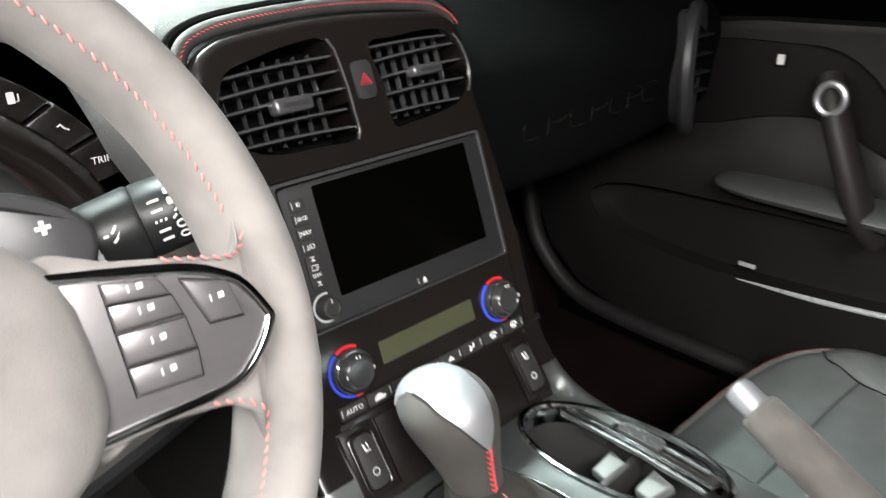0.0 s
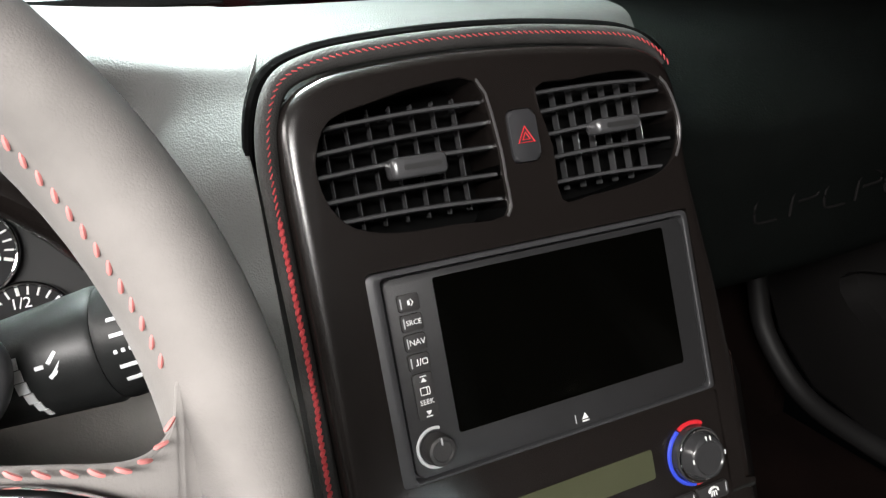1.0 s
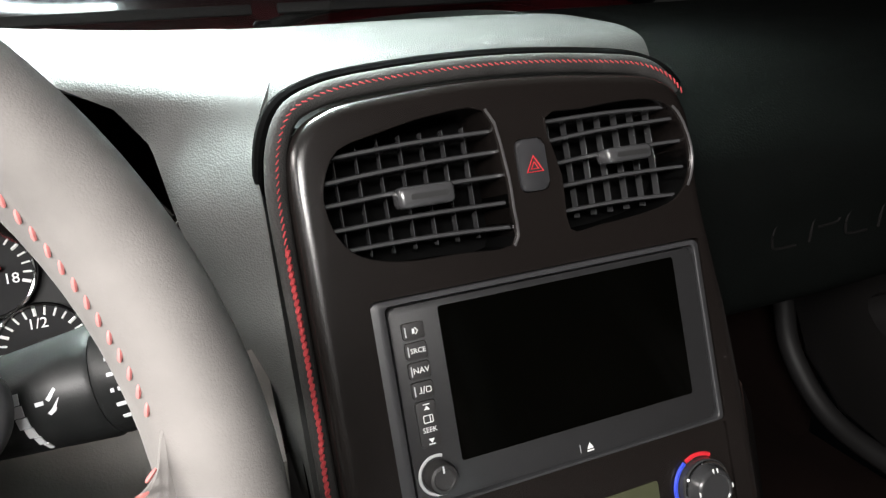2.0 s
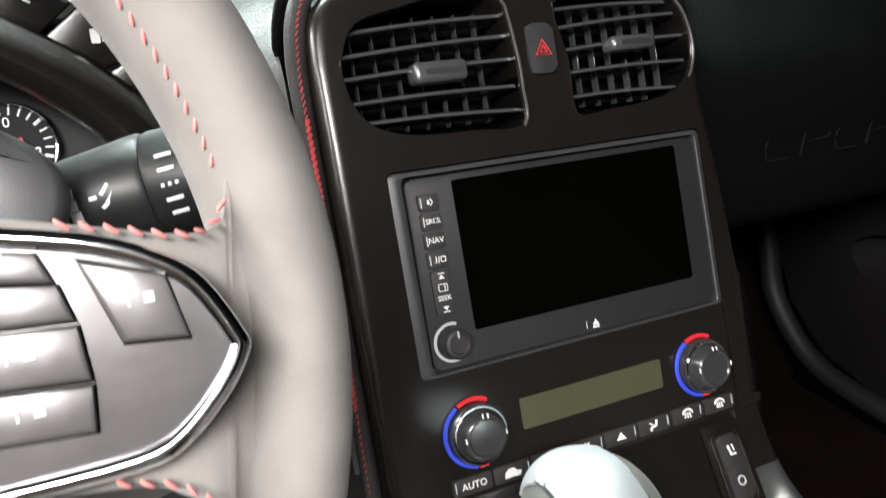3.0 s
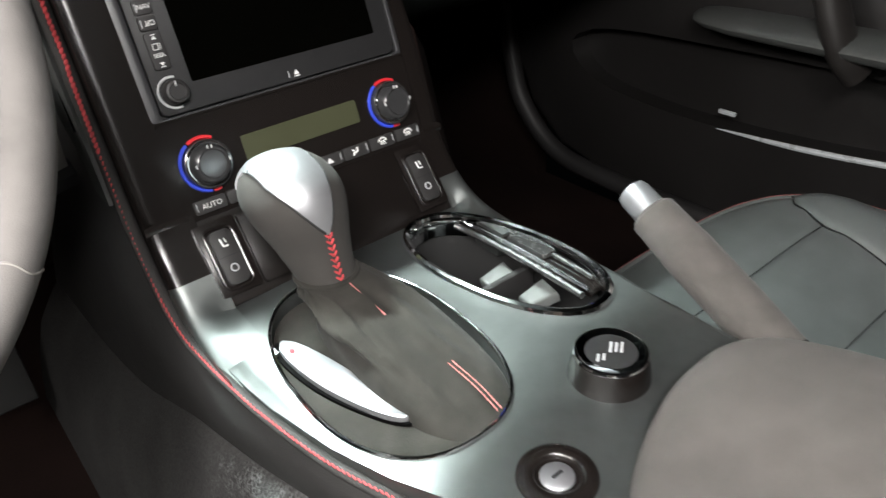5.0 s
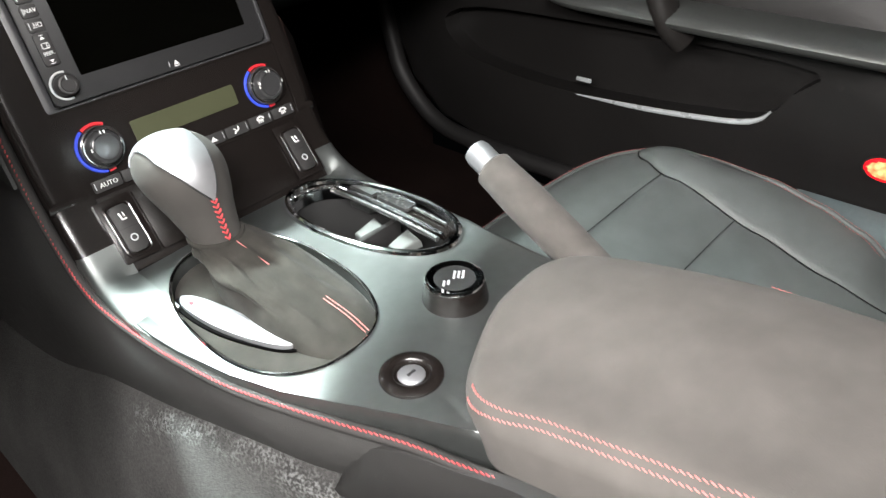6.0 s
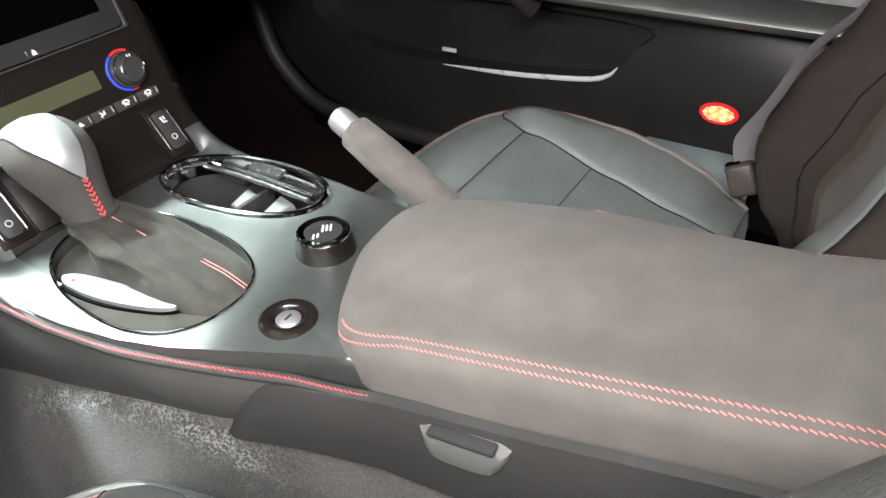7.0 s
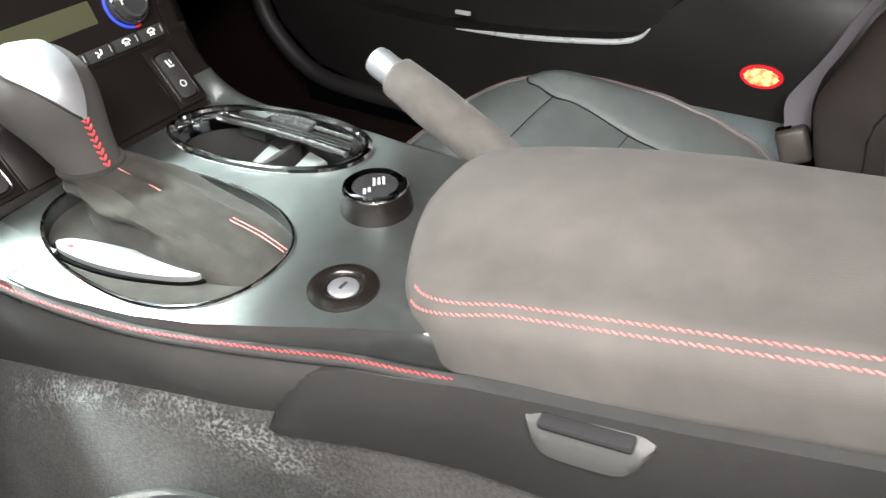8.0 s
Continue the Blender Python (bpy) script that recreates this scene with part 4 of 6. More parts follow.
# shifter
shifter = thing("gear_shifter", None, "grey suede gear shifter with a silver cap and red stitching", "gear shifter")
part("chrome_ring", tube([(x, y, 0.4290 + crown(x)) for x, y in BOOT], 0.0012, n=8, closed=True), CHROME, shifter, "chrome ring")
part("floor_panel", prism([(-0.05 + (x + 0.05) * 0.98, -0.1715 + (y + 0.1715) * 0.98) for x, y in BOOT], 0.405, 0.4180), SUEDE_BOOT, shifter, "dark suede panel")
INNER = oval(-0.0335, -0.1720, 0.0395, 0.0885, -4, 64, 2.3)
neck = Vector((-0.0535, -0.122, 0.4620))
rings = []
for k in range(25):
    f = k / 24
    ring = []
    for i, (x, y) in enumerate(INNER):
        a = 2 * math.pi * i / len(INNER)
        base = Vector((x, y, 0.4182))
        top = neck + Vector((0.0200 * math.cos(a), 0.0200 * math.sin(a), 0))
        p = base.lerp(top, f ** 0.9)
        left, rear, right = max(0.0, -math.cos(a)), max(0.0, -math.sin(a)), max(0.0, math.cos(a))
        steep = 1.0 - 0.62 * left ** 1.5 - 0.30 * right - 0.15 * rear * (1 - left)
        p.z = 0.4182 + 0.0448 * f ** steep + 0.0016 * math.sin(math.pi * f) * (math.sin(3 * a + 2.2 * f) + 1.0 * math.sin(8 * a - 6 * f) + 0.6 * math.sin(13 * a + 9 * f))
        p.x += 0.0014 * math.sin(math.pi * f) * math.sin(6 * a + 5 * f) + 0.004 * left * math.sin(math.pi * f) * math.sin(9 * f)
        ring.append(p)
    rings.append(ring)
boot = part("boot", loft(rings), SUEDE_BOOT, shifter, "dark grey suede boot")
part("boot_thread", tube(spline([(-0.0500, -0.1420, 0.4625), (-0.0480, -0.157, 0.4575), (-0.0455, -0.172, 0.4525)], 6), 0.0006, n=6), PINK, boot, "red thread")
for dx in (-0.0014, 0.0014):
    part("boot_thread", stitches(spline([(-0.0375 + dx, -0.222, 0.4425), (-0.0345 + dx, -0.240, 0.4360), (-0.0320 + dx, -0.2560, 0.4270)], 6), 0.0024, 0.0022, 0.0004, slant=0.2), PINK, boot, "red thread")
# silver selector strip
strip = [(-0.0945, -0.124), (-0.0880, -0.116), (-0.0800, -0.134), (-0.0725, -0.172), (-0.0685, -0.214), (-0.0710, -0.2225), (-0.0800, -0.2110), (-0.0905, -0.1790), (-0.0950, -0.1500)]
part("selector_strip", prism([(p.x, p.y) for p in spline([(x, y, 0) for x, y in strip], 4, True)], 0.4176, 0.4240, 0.0014, 2), SILVER, shifter, "silver selector strip")
part("selector_slot", prism([(p.x + (p.x + 0.083) * 0.22, p.y + (p.y + 0.170) * 0.07) for p in spline([(x, y, 0) for x, y in strip], 4, True)], 0.4176, 0.4202), GAP_SHADE, shifter)
part("selector_mark", prism(oval(-0.0895, -0.1300, 0.0015, 0.0022, 0, 12, 2), 0.4238, 0.4243), REDPRINT, shifter)
# knob: a leaning egg of suede with a metal cap let into its top
KNOB = spline([(0.0, 0.0185, 0.0185), (0.12, 0.0203, 0.0203), (0.30, 0.0238, 0.0250), (0.46, 0.0278, 0.0296), (0.60, 0.0304, 0.0328), (0.72, 0.0302, 0.0328), (0.82, 0.0272, 0.0296), (0.905, 0.0218, 0.0236), (0.965, 0.0142, 0.0152), (1.0, 0.0006, 0.0006)], 9)
LEAN = Vector((-0.005, 0.034, 0.0730))


def knob_point(row, a, grow=0.0):
    f, rx, ry = row
    c = Vector((-0.0535, -0.122, 0.4620)) + LEAN * f
    return c + Vector(((rx + grow) * math.cos(a), (ry + grow) * math.sin(a), -0.30 * ry * math.sin(a) * f ** 1.2 + grow))


def cap_wide(f):
    return 0.0170 * max(0.0, min(1.0, (f - 0.42) / 0.40)) ** 0.8


def capped(row, a):
    """Whether a place on the knob belongs to the metal cap: a drop that runs from the rear seam over the top."""
    f, rx, ry = row
    x, y = rx * math.cos(a), ry * math.sin(a)
    if y > 0.004:
        return f > 0.76 and abs(x + 0.004) < 0.0175 + 0.12 * y
    return abs(x + 0.004 * min(1.0, 3 * max(0.0, f - 0.45))) < cap_wide(f)


skin, cap = bmesh.new(), bmesh.new()
N = 144
for j in range(len(KNOB) - 1):
    for i in range(N):
        a0, a1 = 2 * math.pi * i / N, 2 * math.pi * (i + 1) / N
        on_cap = capped((KNOB[j] + KNOB[j + 1]) / 2, (a0 + a1) / 2)
        bm, grow = (cap, 0.0009) if on_cap else (skin, 0.0)
        bm.faces.new([bm.verts.new(knob_point(r, a, grow)) for r, a in ((KNOB[j], a0), (KNOB[j], a1), (KNOB[j + 1], a1), (KNOB[j + 1], a0))])
for bm in (skin, cap):
    bmesh.ops.remove_doubles(bm, verts=bm.verts, dist=0.00002)
bmesh.ops.recalc_face_normals(cap, faces=cap.faces)
bmesh.ops.solidify(cap, geom=list(cap.faces), thickness=0.0018)
knob = part("knob", skin, SUEDE_KNOB, shifter, "grey suede knob")
part("cap", cap, SILVER, knob, "satin silver cap")
rows = [r for r in KNOB if 0.43 < r[0] < 0.93]
for side in (-1, 1):
    line = []
    for r in rows:
        wide = cap_wide(r[0])
        line.append(knob_point(r, -math.pi / 2 + math.asin(max(-0.99, min(0.99, (side * wide - 0.004 * min(1.0, 3 * max(0.0, r[0] - 0.45))) / r[1]))), 0.0006))
    part("cap_groove", tube(line, 0.0008, n=6), RUBBER, knob)
seamline = [knob_point(r, -math.pi / 2, 0.0006) for r in KNOB if r[0] < 0.44]
for dx in (-0.0010, 0.0010):
    part("stitching", stitches([p + Vector((dx, 0, 0)) for p in seamline], 0.0042, 0.0042, 0.0008, up=(0, -1, 0.2), slant=0.9 if dx > 0 else -0.9), RED, knob, "red thread")
part("collar", tube([(-0.0535 + 0.0190 * math.cos(a), -0.122 + 0.0190 * math.sin(a), 0.4630) for a in np.linspace(0, 2 * math.pi, 32, endpoint=False)], 0.0022, n=8, closed=True), SUEDE_BOOT, knob)

# rotary selector and power socket
rotary = thing("drive_mode_knob", pose(0.0320, -0.2775, 0.4280), "black drive mode knob with a chrome rim", "knob")
part("base", lathe([(0.0236, -0.002), (0.0234, 0.0010), (0.0220, 0.0100), (0.0211, 0.0154), (0.0190, 0.0160)], 56), SATIN, rotary)
part("chrome_rim", lathe([(0.0186, 0.0150), (0.0207, 0.0152), (0.0211, 0.0162), (0.0205, 0.0172), (0.0193, 0.0176), (0.0182, 0.0168)], 56), CHROME, rotary, "chrome rim")
part("cap", lathe([(0.0188, 0.0120), (0.0188, 0.0165), (0.0120, 0.0170), (0.0001, 0.0172)], 48), GLOSS, rotary)
for mx, my, ml in ((-0.0075, 0.0065, 0.006), (-0.0060, 0.0035, 0.005), (0.0030, 0.0005, 0.009), (0.0035, -0.0025, 0.008), (0.0040, -0.0055, 0.009)):
    part("mark", box(mx, my, 0.0173, ml, 0.0016, 0.0004), GREYPRINT, rotary, m=pose(0, 0, 0, 0, 0, 35))
socket = thing("power_socket", pose(-0.0434, -0.3075, 0.4280), "round power socket with a bright metal button", "power socket")
part("bezel", lathe([(0.0098, -0.010), (0.0104, -0.001), (0.0118, 0.0022), (0.0140, 0.0034), (0.0175, 0.0030), (0.0202, 0.0012), (0.0206, -0.0005)], 48), SATIN, socket)
part("button", lathe([(0.0088, -0.006), (0.0088, 0.0004), (0.0078, 0.0013), (0.0001, 0.0016)], 32), SILVER, socket, "bright metal button")
part("mark", box(0, 0, 0.0016, 0.0066, 0.0020, 0.0004), GREY, socket)

# ---- armrest ----
arm = thing("armrest", None, "grey suede armrest lid with double red stitching", "armrest")


def arm_ring(y, x0, x1, low, top, r):
    pts = []
    for cx, cz, a0 in ((x1 - r, top - r, 0), (x0 + r, top - r, 90), (x0 + r * 0.6, low + r * 0.6, 180), (x1 - r * 0.6, low + r * 0.6, 270)):
        rr = r if a0 < 180 else r * 0.6
        for k in range(7):
            a = radians(a0 + 15 * k)
            pts.append(Vector((cx + rr * math.cos(a), y, cz + rr * math.sin(a))))
        if a0 == 0:
            pts += [Vector((x1 - r + (x0 - x1 + 2 * r) * k / 12, y, top)) for k in range(1, 12)]
    return pts


def arm_top(y):
    return 0.4510 + 0.255 * (-0.37 - y)


def arm_low(y):
    return arm_top(y) - knots(((0.30, 0.044), (0.36, 0.050), (0.40, 0.053), (0.43, 0.053), (0.52, 0.0485), (0.58, 0.045), (0.8, 0.045)), -y)


def arm_tilt(y):
    """How the lid leans across the car: level at its nose, falling to the passenger further back."""
    return knots(((0.30, -0.0568), (0.36, -0.002), (0.60, 0.08), (0.8, 0.08)), -y)


def nose_wide(y):
    q = max(0.0, min(1.0, (-0.3115 - y) / 0.0753))
    return math.sqrt(max(0.0, 1 - (1 - q) ** 2))


def arm_left(y):
    """Where the pad's left side lies."""
    return 0.0631 - 0.1196 * nose_wide(y)


rings = []
for y in [-0.3115 - 0.0753 * q for q in (0.004, 0.015, 0.035, 0.07, 0.12, 0.19, 0.29, 0.41, 0.55, 0.70, 0.86, 1.0)] + [-0.41, -0.44, -0.48, -0.53, -0.60, -0.68, -0.80]:
    q = max(0.0, min(1.0, (-0.3115 - y) / 0.0753))
    x0, x1 = arm_left(y), 0.0631 + 0.060 * nose_wide(y)
    if q == 1.0:
        x1 = knots(((0.386, 0.1231), (0.44, 0.128), (0.48, 0.128), (0.53, 0.120), (0.60, 0.112), (0.68, 0.109), (0.8, 0.109)), -y)
    top = arm_top(y)
    low = arm_low(y)
    mid, half = (low + top) / 2, (top - low) / 2 * (1 - (1 - q) ** 3) ** 0.2
    bowed = max(0.0, 1 - (-0.309 - y) / 0.12)
    ring = []
    for p in arm_ring(y, x0, x1, mid - half, mid + half, min(0.018, half * 0.92, (x1 - x0) * 0.45)):
        up = max(0.0, min(1.0, (p.z - mid) / (0.5 * (top - low))))
        dome = 0.0157 * up * max(0.0, 1 - ((p.x - 0.0631) / 0.070) ** 2) * knots(((0.30, 1.0), (0.45, 1.0), (0.60, 0.0), (0.8, 0.0)), -y)
        under = 0.030 * bowed * max(0.0, (top - 0.016 - p.z) / 0.034) ** 1.6
        ring.append(p - Vector((0, under, arm_tilt(y) * (p.x + 0.0565) + 0.6 * max(0.0, p.x - 0.095) ** 1.5 - dome)))
    rings.append(ring)
part("pad", loft(rings), SUEDE_ARM, arm)


for off in (0.0, 0.0046):
    line = []
    for y in np.linspace(-0.352, -0.79, 90):
        d = off + knots(((0.355, 0.0012), (0.385, 0.0040), (0.41, 0.0062), (0.8, 0.0062)), -y)
        top = arm_top(y)
        line.append(Vector((arm_left(y) + d, y, top - 0.018 + math.sqrt(max(0.0, 0.018 ** 2 - max(0.0, 0.018 - d) ** 2)) + 0.0003 - arm_tilt(y) * (arm_left(y) + d + 0.0565))))
    thread = part("stitching", stitches(line, 0.0036, 0.0035, 0.0005, up=(-0.45, 0.2, 0.85), slant=0.45), PINK, arm, "red thread")
    thread["kind"] = "stuff"
# lower seam drawn pale, the light on it put into the colour
part("lit_edge_seam", tube([(-0.0553, y, arm_low(y) + 0.0032) for y in np.linspace(-0.50, -0.79, 24)], 0.0011, n=8), PALE_SEAM, arm, "lower edge seam, pale for the light it catches")
line = [Vector((knots(((0.43, 0.1330), (0.53, 0.1155), (0.60, 0.1065), (0.68, 0.1035), (0.8, 0.1035)), -y), y, arm_top(y) - 0.0030 - arm_tilt(y) * 0.170 - 0.0015)) for y in np.linspace(-0.455, -0.79, 50)]
thread = part("stitching", stitches(line, 0.0036, 0.0035, 0.0004, up=(0.4, 0.2, 0.9), slant=0.25), PINK, arm, "red thread")
thread["kind"] = "stuff"
bin_ = thing("console_bin", None, "black plastic console bin under the armrest", "console bin")
rows = []
for y, z0, z1, x in ((-0.2880, 0.3500, 0.3520, -0.0862), (-0.2900, 0.3505, 0.3600, -0.0860), (-0.2940, 0.3510, 0.3710, -0.0853), (-0.3000, 0.3520, 0.3830, -0.0840), (-0.3080, 0.3530, 0.3930, -0.0818), (-0.3190, 0.3540, 0.4005, -0.0788), (-0.335, 0.3550, 0.4045, -0.0735), (-0.36, 0.357, 0.4070, -0.0680), (-0.40, 0.359, 0.412, -0.0592), (-0.50, 0.372, 0.435, -0.0560), (-0.60, 0.392, 0.465, -0.0552), (-0.80, 0.41, 0.522, -0.0552)):
    rows.append([Vector((x + 0.004, y, z1)), Vector((x, y, z1 - 0.0015)), Vector((x - 0.003, y, z0 + (z1 - z0) * 0.80)), Vector((x - 0.006, y, z0 + (z1 - z0) * 0.45)), Vector((x - 0.006, y, z0))])
part("shell", sheet(rows, -0.006), BIN, bin_)
part("core", box(0.030, -0.60, 0.30, 0.155, 0.40, 0.24), DARK, bin_)
latch_rows = []
for f in np.linspace(0, 1, 13):
    y = -0.4310 - 0.0600 * f
    z = 0.4245 + 0.20 * (-0.431 - y)
    deep = 0.034 * (1 - abs(2 * f - 1) ** 5 * 0.55)
    out = 0.0055 * (1 - abs(2 * f - 1) ** 6)
    latch_rows.append([Vector((-0.0500, y, z - 0.003)), Vector((-0.0585 - out, y, z - 0.006)), Vector((-0.0640 - out, y, z - 0.009)), Vector((-0.0668 - out, y, z - deep * 0.55)), Vector((-0.0655 - out, y, z - deep * 0.85)), Vector((-0.0600 - out * 0.5, y, z - deep)), Vector((-0.0500, y, z - deep))])
part("latch", loft(latch_rows), LATCH, bin_, "grey latch tab")
part("latch_slot", box(0, 0, 0, 0.009, 0.046, 0.0050, 0.0018, 2), GLOSS, bin_, "glossy black release bar", m=pose(-0.0672, -0.4610, 0.4225, -11.0, 0, 0))

# ---- handbrake ----
brake = thing("handbrake", None, "grey suede handbrake lever with a silver button", "handbrake")
a, b = Vector((0.1545, -0.2110, 0.4580)), Vector((0.1425, -0.3360, 0.4010))
way = (b - a).normalized()
part("grip", tube([a, a + way * 0.003, a + way * 0.04, a + way * 0.09, b], [0.0135, 0.0165, 0.0182, 0.0178, 0.0165], n=20, up=(0, 0, 1)), SUEDE_BROWN, brake)
part("boot", tube([b - way * 0.012, b, b + way * 0.02, b + way * 0.07], [0.0168, 0.0185, 0.021, 0.030], n=20, up=(0, 0, 1)), SUEDE_BOOT, brake, "dark suede boot")
part("button", tube([a + way * 0.004, a - way * 0.016, a - way * 0.021, a - way * 0.0225], [0.0120, 0.0120, 0.0105, 0.0045], n=20), SILVER, brake, "silver release button")

# ---- steering wheel ----
WHEEL = Matrix(((1, 0, 0, -0.363), (0, 0.462, -0.887, -0.135), (0, 0.887, 0.462, 0.671), (0, 0, 0, 1)))
wheel = thing("steering_wheel", WHEEL, "grey suede steering wheel with red stitching and silver spokes", "steering wheel")
TURN = Matrix.Translation((0.0035, -0.0063, -0.0125)) @ Matrix.Rotation(radians(7.13), 4, "X") @ Matrix.Rotation(radians(3.55), 4, "Y")


def turned_to(bm, m):
    bmesh.ops.transform(bm, matrix=m, verts=bm.verts)
    return bm


rings = []
for k in range(120):
    a = 2 * math.pi * k / 120
    ring = []
    for j in range(20):
        t = 2 * math.pi * j / 20
        r = 0.1770 + 0.0161 * math.cos(t)
        ring.append((r * math.cos(a), r * math.sin(a), 0.0287 * math.sin(t)))
    rings.append(ring)
part("rim", turned_to(loft(rings, loop=True), TURN), SUEDE, wheel)
for a in (radians(-35.8), radians(-144.2)):
    part("seam", turned_to(tube([((0.1770 + 0.0161 * math.cos(q)) * math.cos(a + 0.006 * math.sin(5 * q)), (0.1770 + 0.0161 * math.cos(q)) * math.sin(a + 0.006 * math.sin(5 * q)), 0.0288 * math.sin(q)) for q in np.linspace(0, 2 * math.pi, 80, endpoint=False)], 0.0006, n=5, closed=True), TURN), PALE_SEAM, wheel, "pale worn seam")


def sink(x, y):
    """How far the spoke's cover bends down to the rim."""
    f = min(1.0, max(0.0, (x - 0.150) / 0.022, (-y - 0.046) / 0.022))
    return 0.018 * f * f * (3 - 2 * f)


for side in (1, -1):
    AT = Matrix(((1, 0, 0, 0.0035 if side > 0 else 0.008), (0, 1, 0, -0.005), (0, 0.137, 1, 0.005), (0, 0, 0, 1)))
    cover = spline([(0.085, 0.0275, 0), (0.113, 0.0225, 0), (0.135, 0.0170, 0), (0.150, 0.0130, 0), (0.1575, 0.0135, 0), (0.1620, 0.0180, 0), (0.1650, 0.0280, 0), (0.1690, 0.0330, 0), (0.1740, 0.0, 0), (0.1730, -0.030, 0), (0.1640, -0.0700, 0), (0.1520, -0.0740, 0), (0.1510, -0.0610, 0), (0.1470, -0.0510, 0), (0.1415, -0.0460, 0), (0.133, -0.0415, 0), (0.105, -0.038, 0), (0.085, -0.038, 0)], 6, True)
    rings = [[(side * (0.165 + (p.x - 0.165) * (1.0 if p.x < 0.14 else g)), -0.010 + (p.y + 0.010) * g, z - sink(p.x, p.y)) for p in cover] for g, z in ((0.70, -0.012), (0.86, -0.004), (0.97, 0.004), (1.0, 0.0085), (0.985, 0.0100), (0.95, 0.0108))]
    part("spoke_cover", turned_to(loft(rings), AT @ Matrix.Translation((0, 0, -0.0035))), SUEDE, wheel)
    badge = [(0.085, 0.0230), (0.113, 0.0170), (0.133, 0.0120), (0.1455, 0.0060), (0.1525, -0.0005), (0.1585, -0.0130), (0.1585, -0.0165), (0.1535, -0.0235), (0.1445, -0.0315), (0.134, -0.0350), (0.105, -0.0350), (0.085, -0.0350)]
    outline = [(side * x, y) for x, y in badge][::side]
    insert = part("spoke_insert", turned_to(prism(outline, 0.004, 0.0138, 0.0020, 3), AT), SPOKE, wheel, "silver spoke insert")
    part("chrome_edge", turned_to(tube(spline([(side * x, y, 0.0130) for x, y in badge[:]], 4), 0.0024, n=10), AT), CHROME, insert, "chrome edge")
    pads = [[(0.1298, 0.0090), (0.1462, 0.0032), (0.1490, -0.0110), (0.1358, -0.0095)]]
    pads += [[(0.104, 0.0155), (0.1225, 0.0120), (0.1250, 0.0053), (0.104, 0.0085)], [(0.104, 0.0080), (0.1255, 0.0048), (0.1275, -0.0030), (0.104, -0.0015)], [(0.104, -0.0025), (0.1278, -0.0042), (0.1285, -0.0158), (0.104, -0.0135)], [(0.104, -0.0145), (0.1285, -0.0168), (0.1275, -0.0265), (0.104, -0.0245)]]
    for q in pads:
        mid = Vector((sum(x for x, y in q) / 4, sum(y for x, y in q) / 4))
        bed = [(mid.x + (x - mid.x) * 1.035, mid.y + (y - mid.y) * 1.07) for x, y in q]
        # near-black bed stands in for the shade between the keys
        part("key_gap", turned_to(prism([(side * x, y) for x, y in bed][::-side], 0.0125, 0.0142), AT), GAP_SHADE, insert)
        part("key", turned_to(prism([(side * x, y) for x, y in q][::-side], 0.0125, 0.0158, 0.0011, 2), AT), SPOKE, insert)
    for q in pads:
        cx, cy = sum(p[0] for p in q) / 4, sum(p[1] for p in q) / 4
        part("key_mark", turned_to(box(side * cx - 0.002, cy + 0.001, 0.01595, 0.0006, 0.0026, 0.0003), AT), GREYPRINT, insert)
        part("key_mark", turned_to(box(side * cx + 0.002, cy + 0.001, 0.01595, 0.0022, 0.0022, 0.0003), AT), GREYPRINT, insert)
for x in (-0.055, 0.055):
    part("lower_spoke", prism([(x - 0.02, -0.05), (x + 0.02, -0.05), (x * 1.6 + 0.014, -0.165), (x * 1.6 - 0.014, -0.165)], -0.010, 0.009, 0.004, 3), SUEDE, wheel)
part("airbag_pad", loft([[(0.100 * f * math.copysign(abs(math.cos(a)) ** 0.7, math.cos(a)), 0.058 * f * math.copysign(abs(math.sin(a)) ** 0.7, math.sin(a)) - 0.008, z) for a in np.linspace(0, 2 * math.pi, 48, endpoint=False)] for f, z in ((0.98, -0.02), (1.0, 0.012), (0.99, 0.020), (0.94, 0.028), (0.80, 0.035), (0.5, 0.040), (0.01, 0.041))]), SUEDE, wheel, "grey airbag cover")
inner = [(0.1650 * math.cos(a), 0.1650 * math.sin(a), 0.0196) for a in np.linspace(radians(12), radians(165), 90)]
thread = part("stitching", turned_to(stitches(inner, 0.0048, 0.0034, 0.0006, up=(-0.3, -0.3, 0.9), slant=0.5), TURN), PINK, wheel, "red thread")
lowin = [(0.1636 * math.cos(a), 0.1636 * math.sin(a), 0.0166) for a in np.linspace(radians(-19), radians(-161), 90)]
part("stitching", turned_to(stitches(lowin, 0.0048, 0.0034, 0.0006, up=(-0.3, -0.3, 0.9), slant=0.5), TURN), PINK, wheel, "red thread")
for pts in ([(0.128, 0.0175, 0.0118), (0.140, 0.0143, 0.0118), (0.150, 0.0117, 0.0118), (0.1560, 0.0122, 0.0120), (0.1605, 0.0160, 0.0140), (0.1625, 0.0220, 0.0150)], [(0.130, -0.0390, 0.0112), (0.1405, -0.0425, 0.0112), (0.1470, -0.0480, 0.0112)]):
    part("stitching", turned_to(stitches([p - Vector((0, 0, sink(p.x, p.y))) for p in spline([Vector(p) for p in pts], 5)], 0.0048, 0.0034, 0.0006, up=(-0.3, -0.3, 0.9), slant=0.5), Matrix(((1, 0, 0, 0.0035), (0, 1, 0, -0.005), (0, 0.137, 1, 0.005), (0, 0, 0, 1)))), PINK, wheel, "red thread")
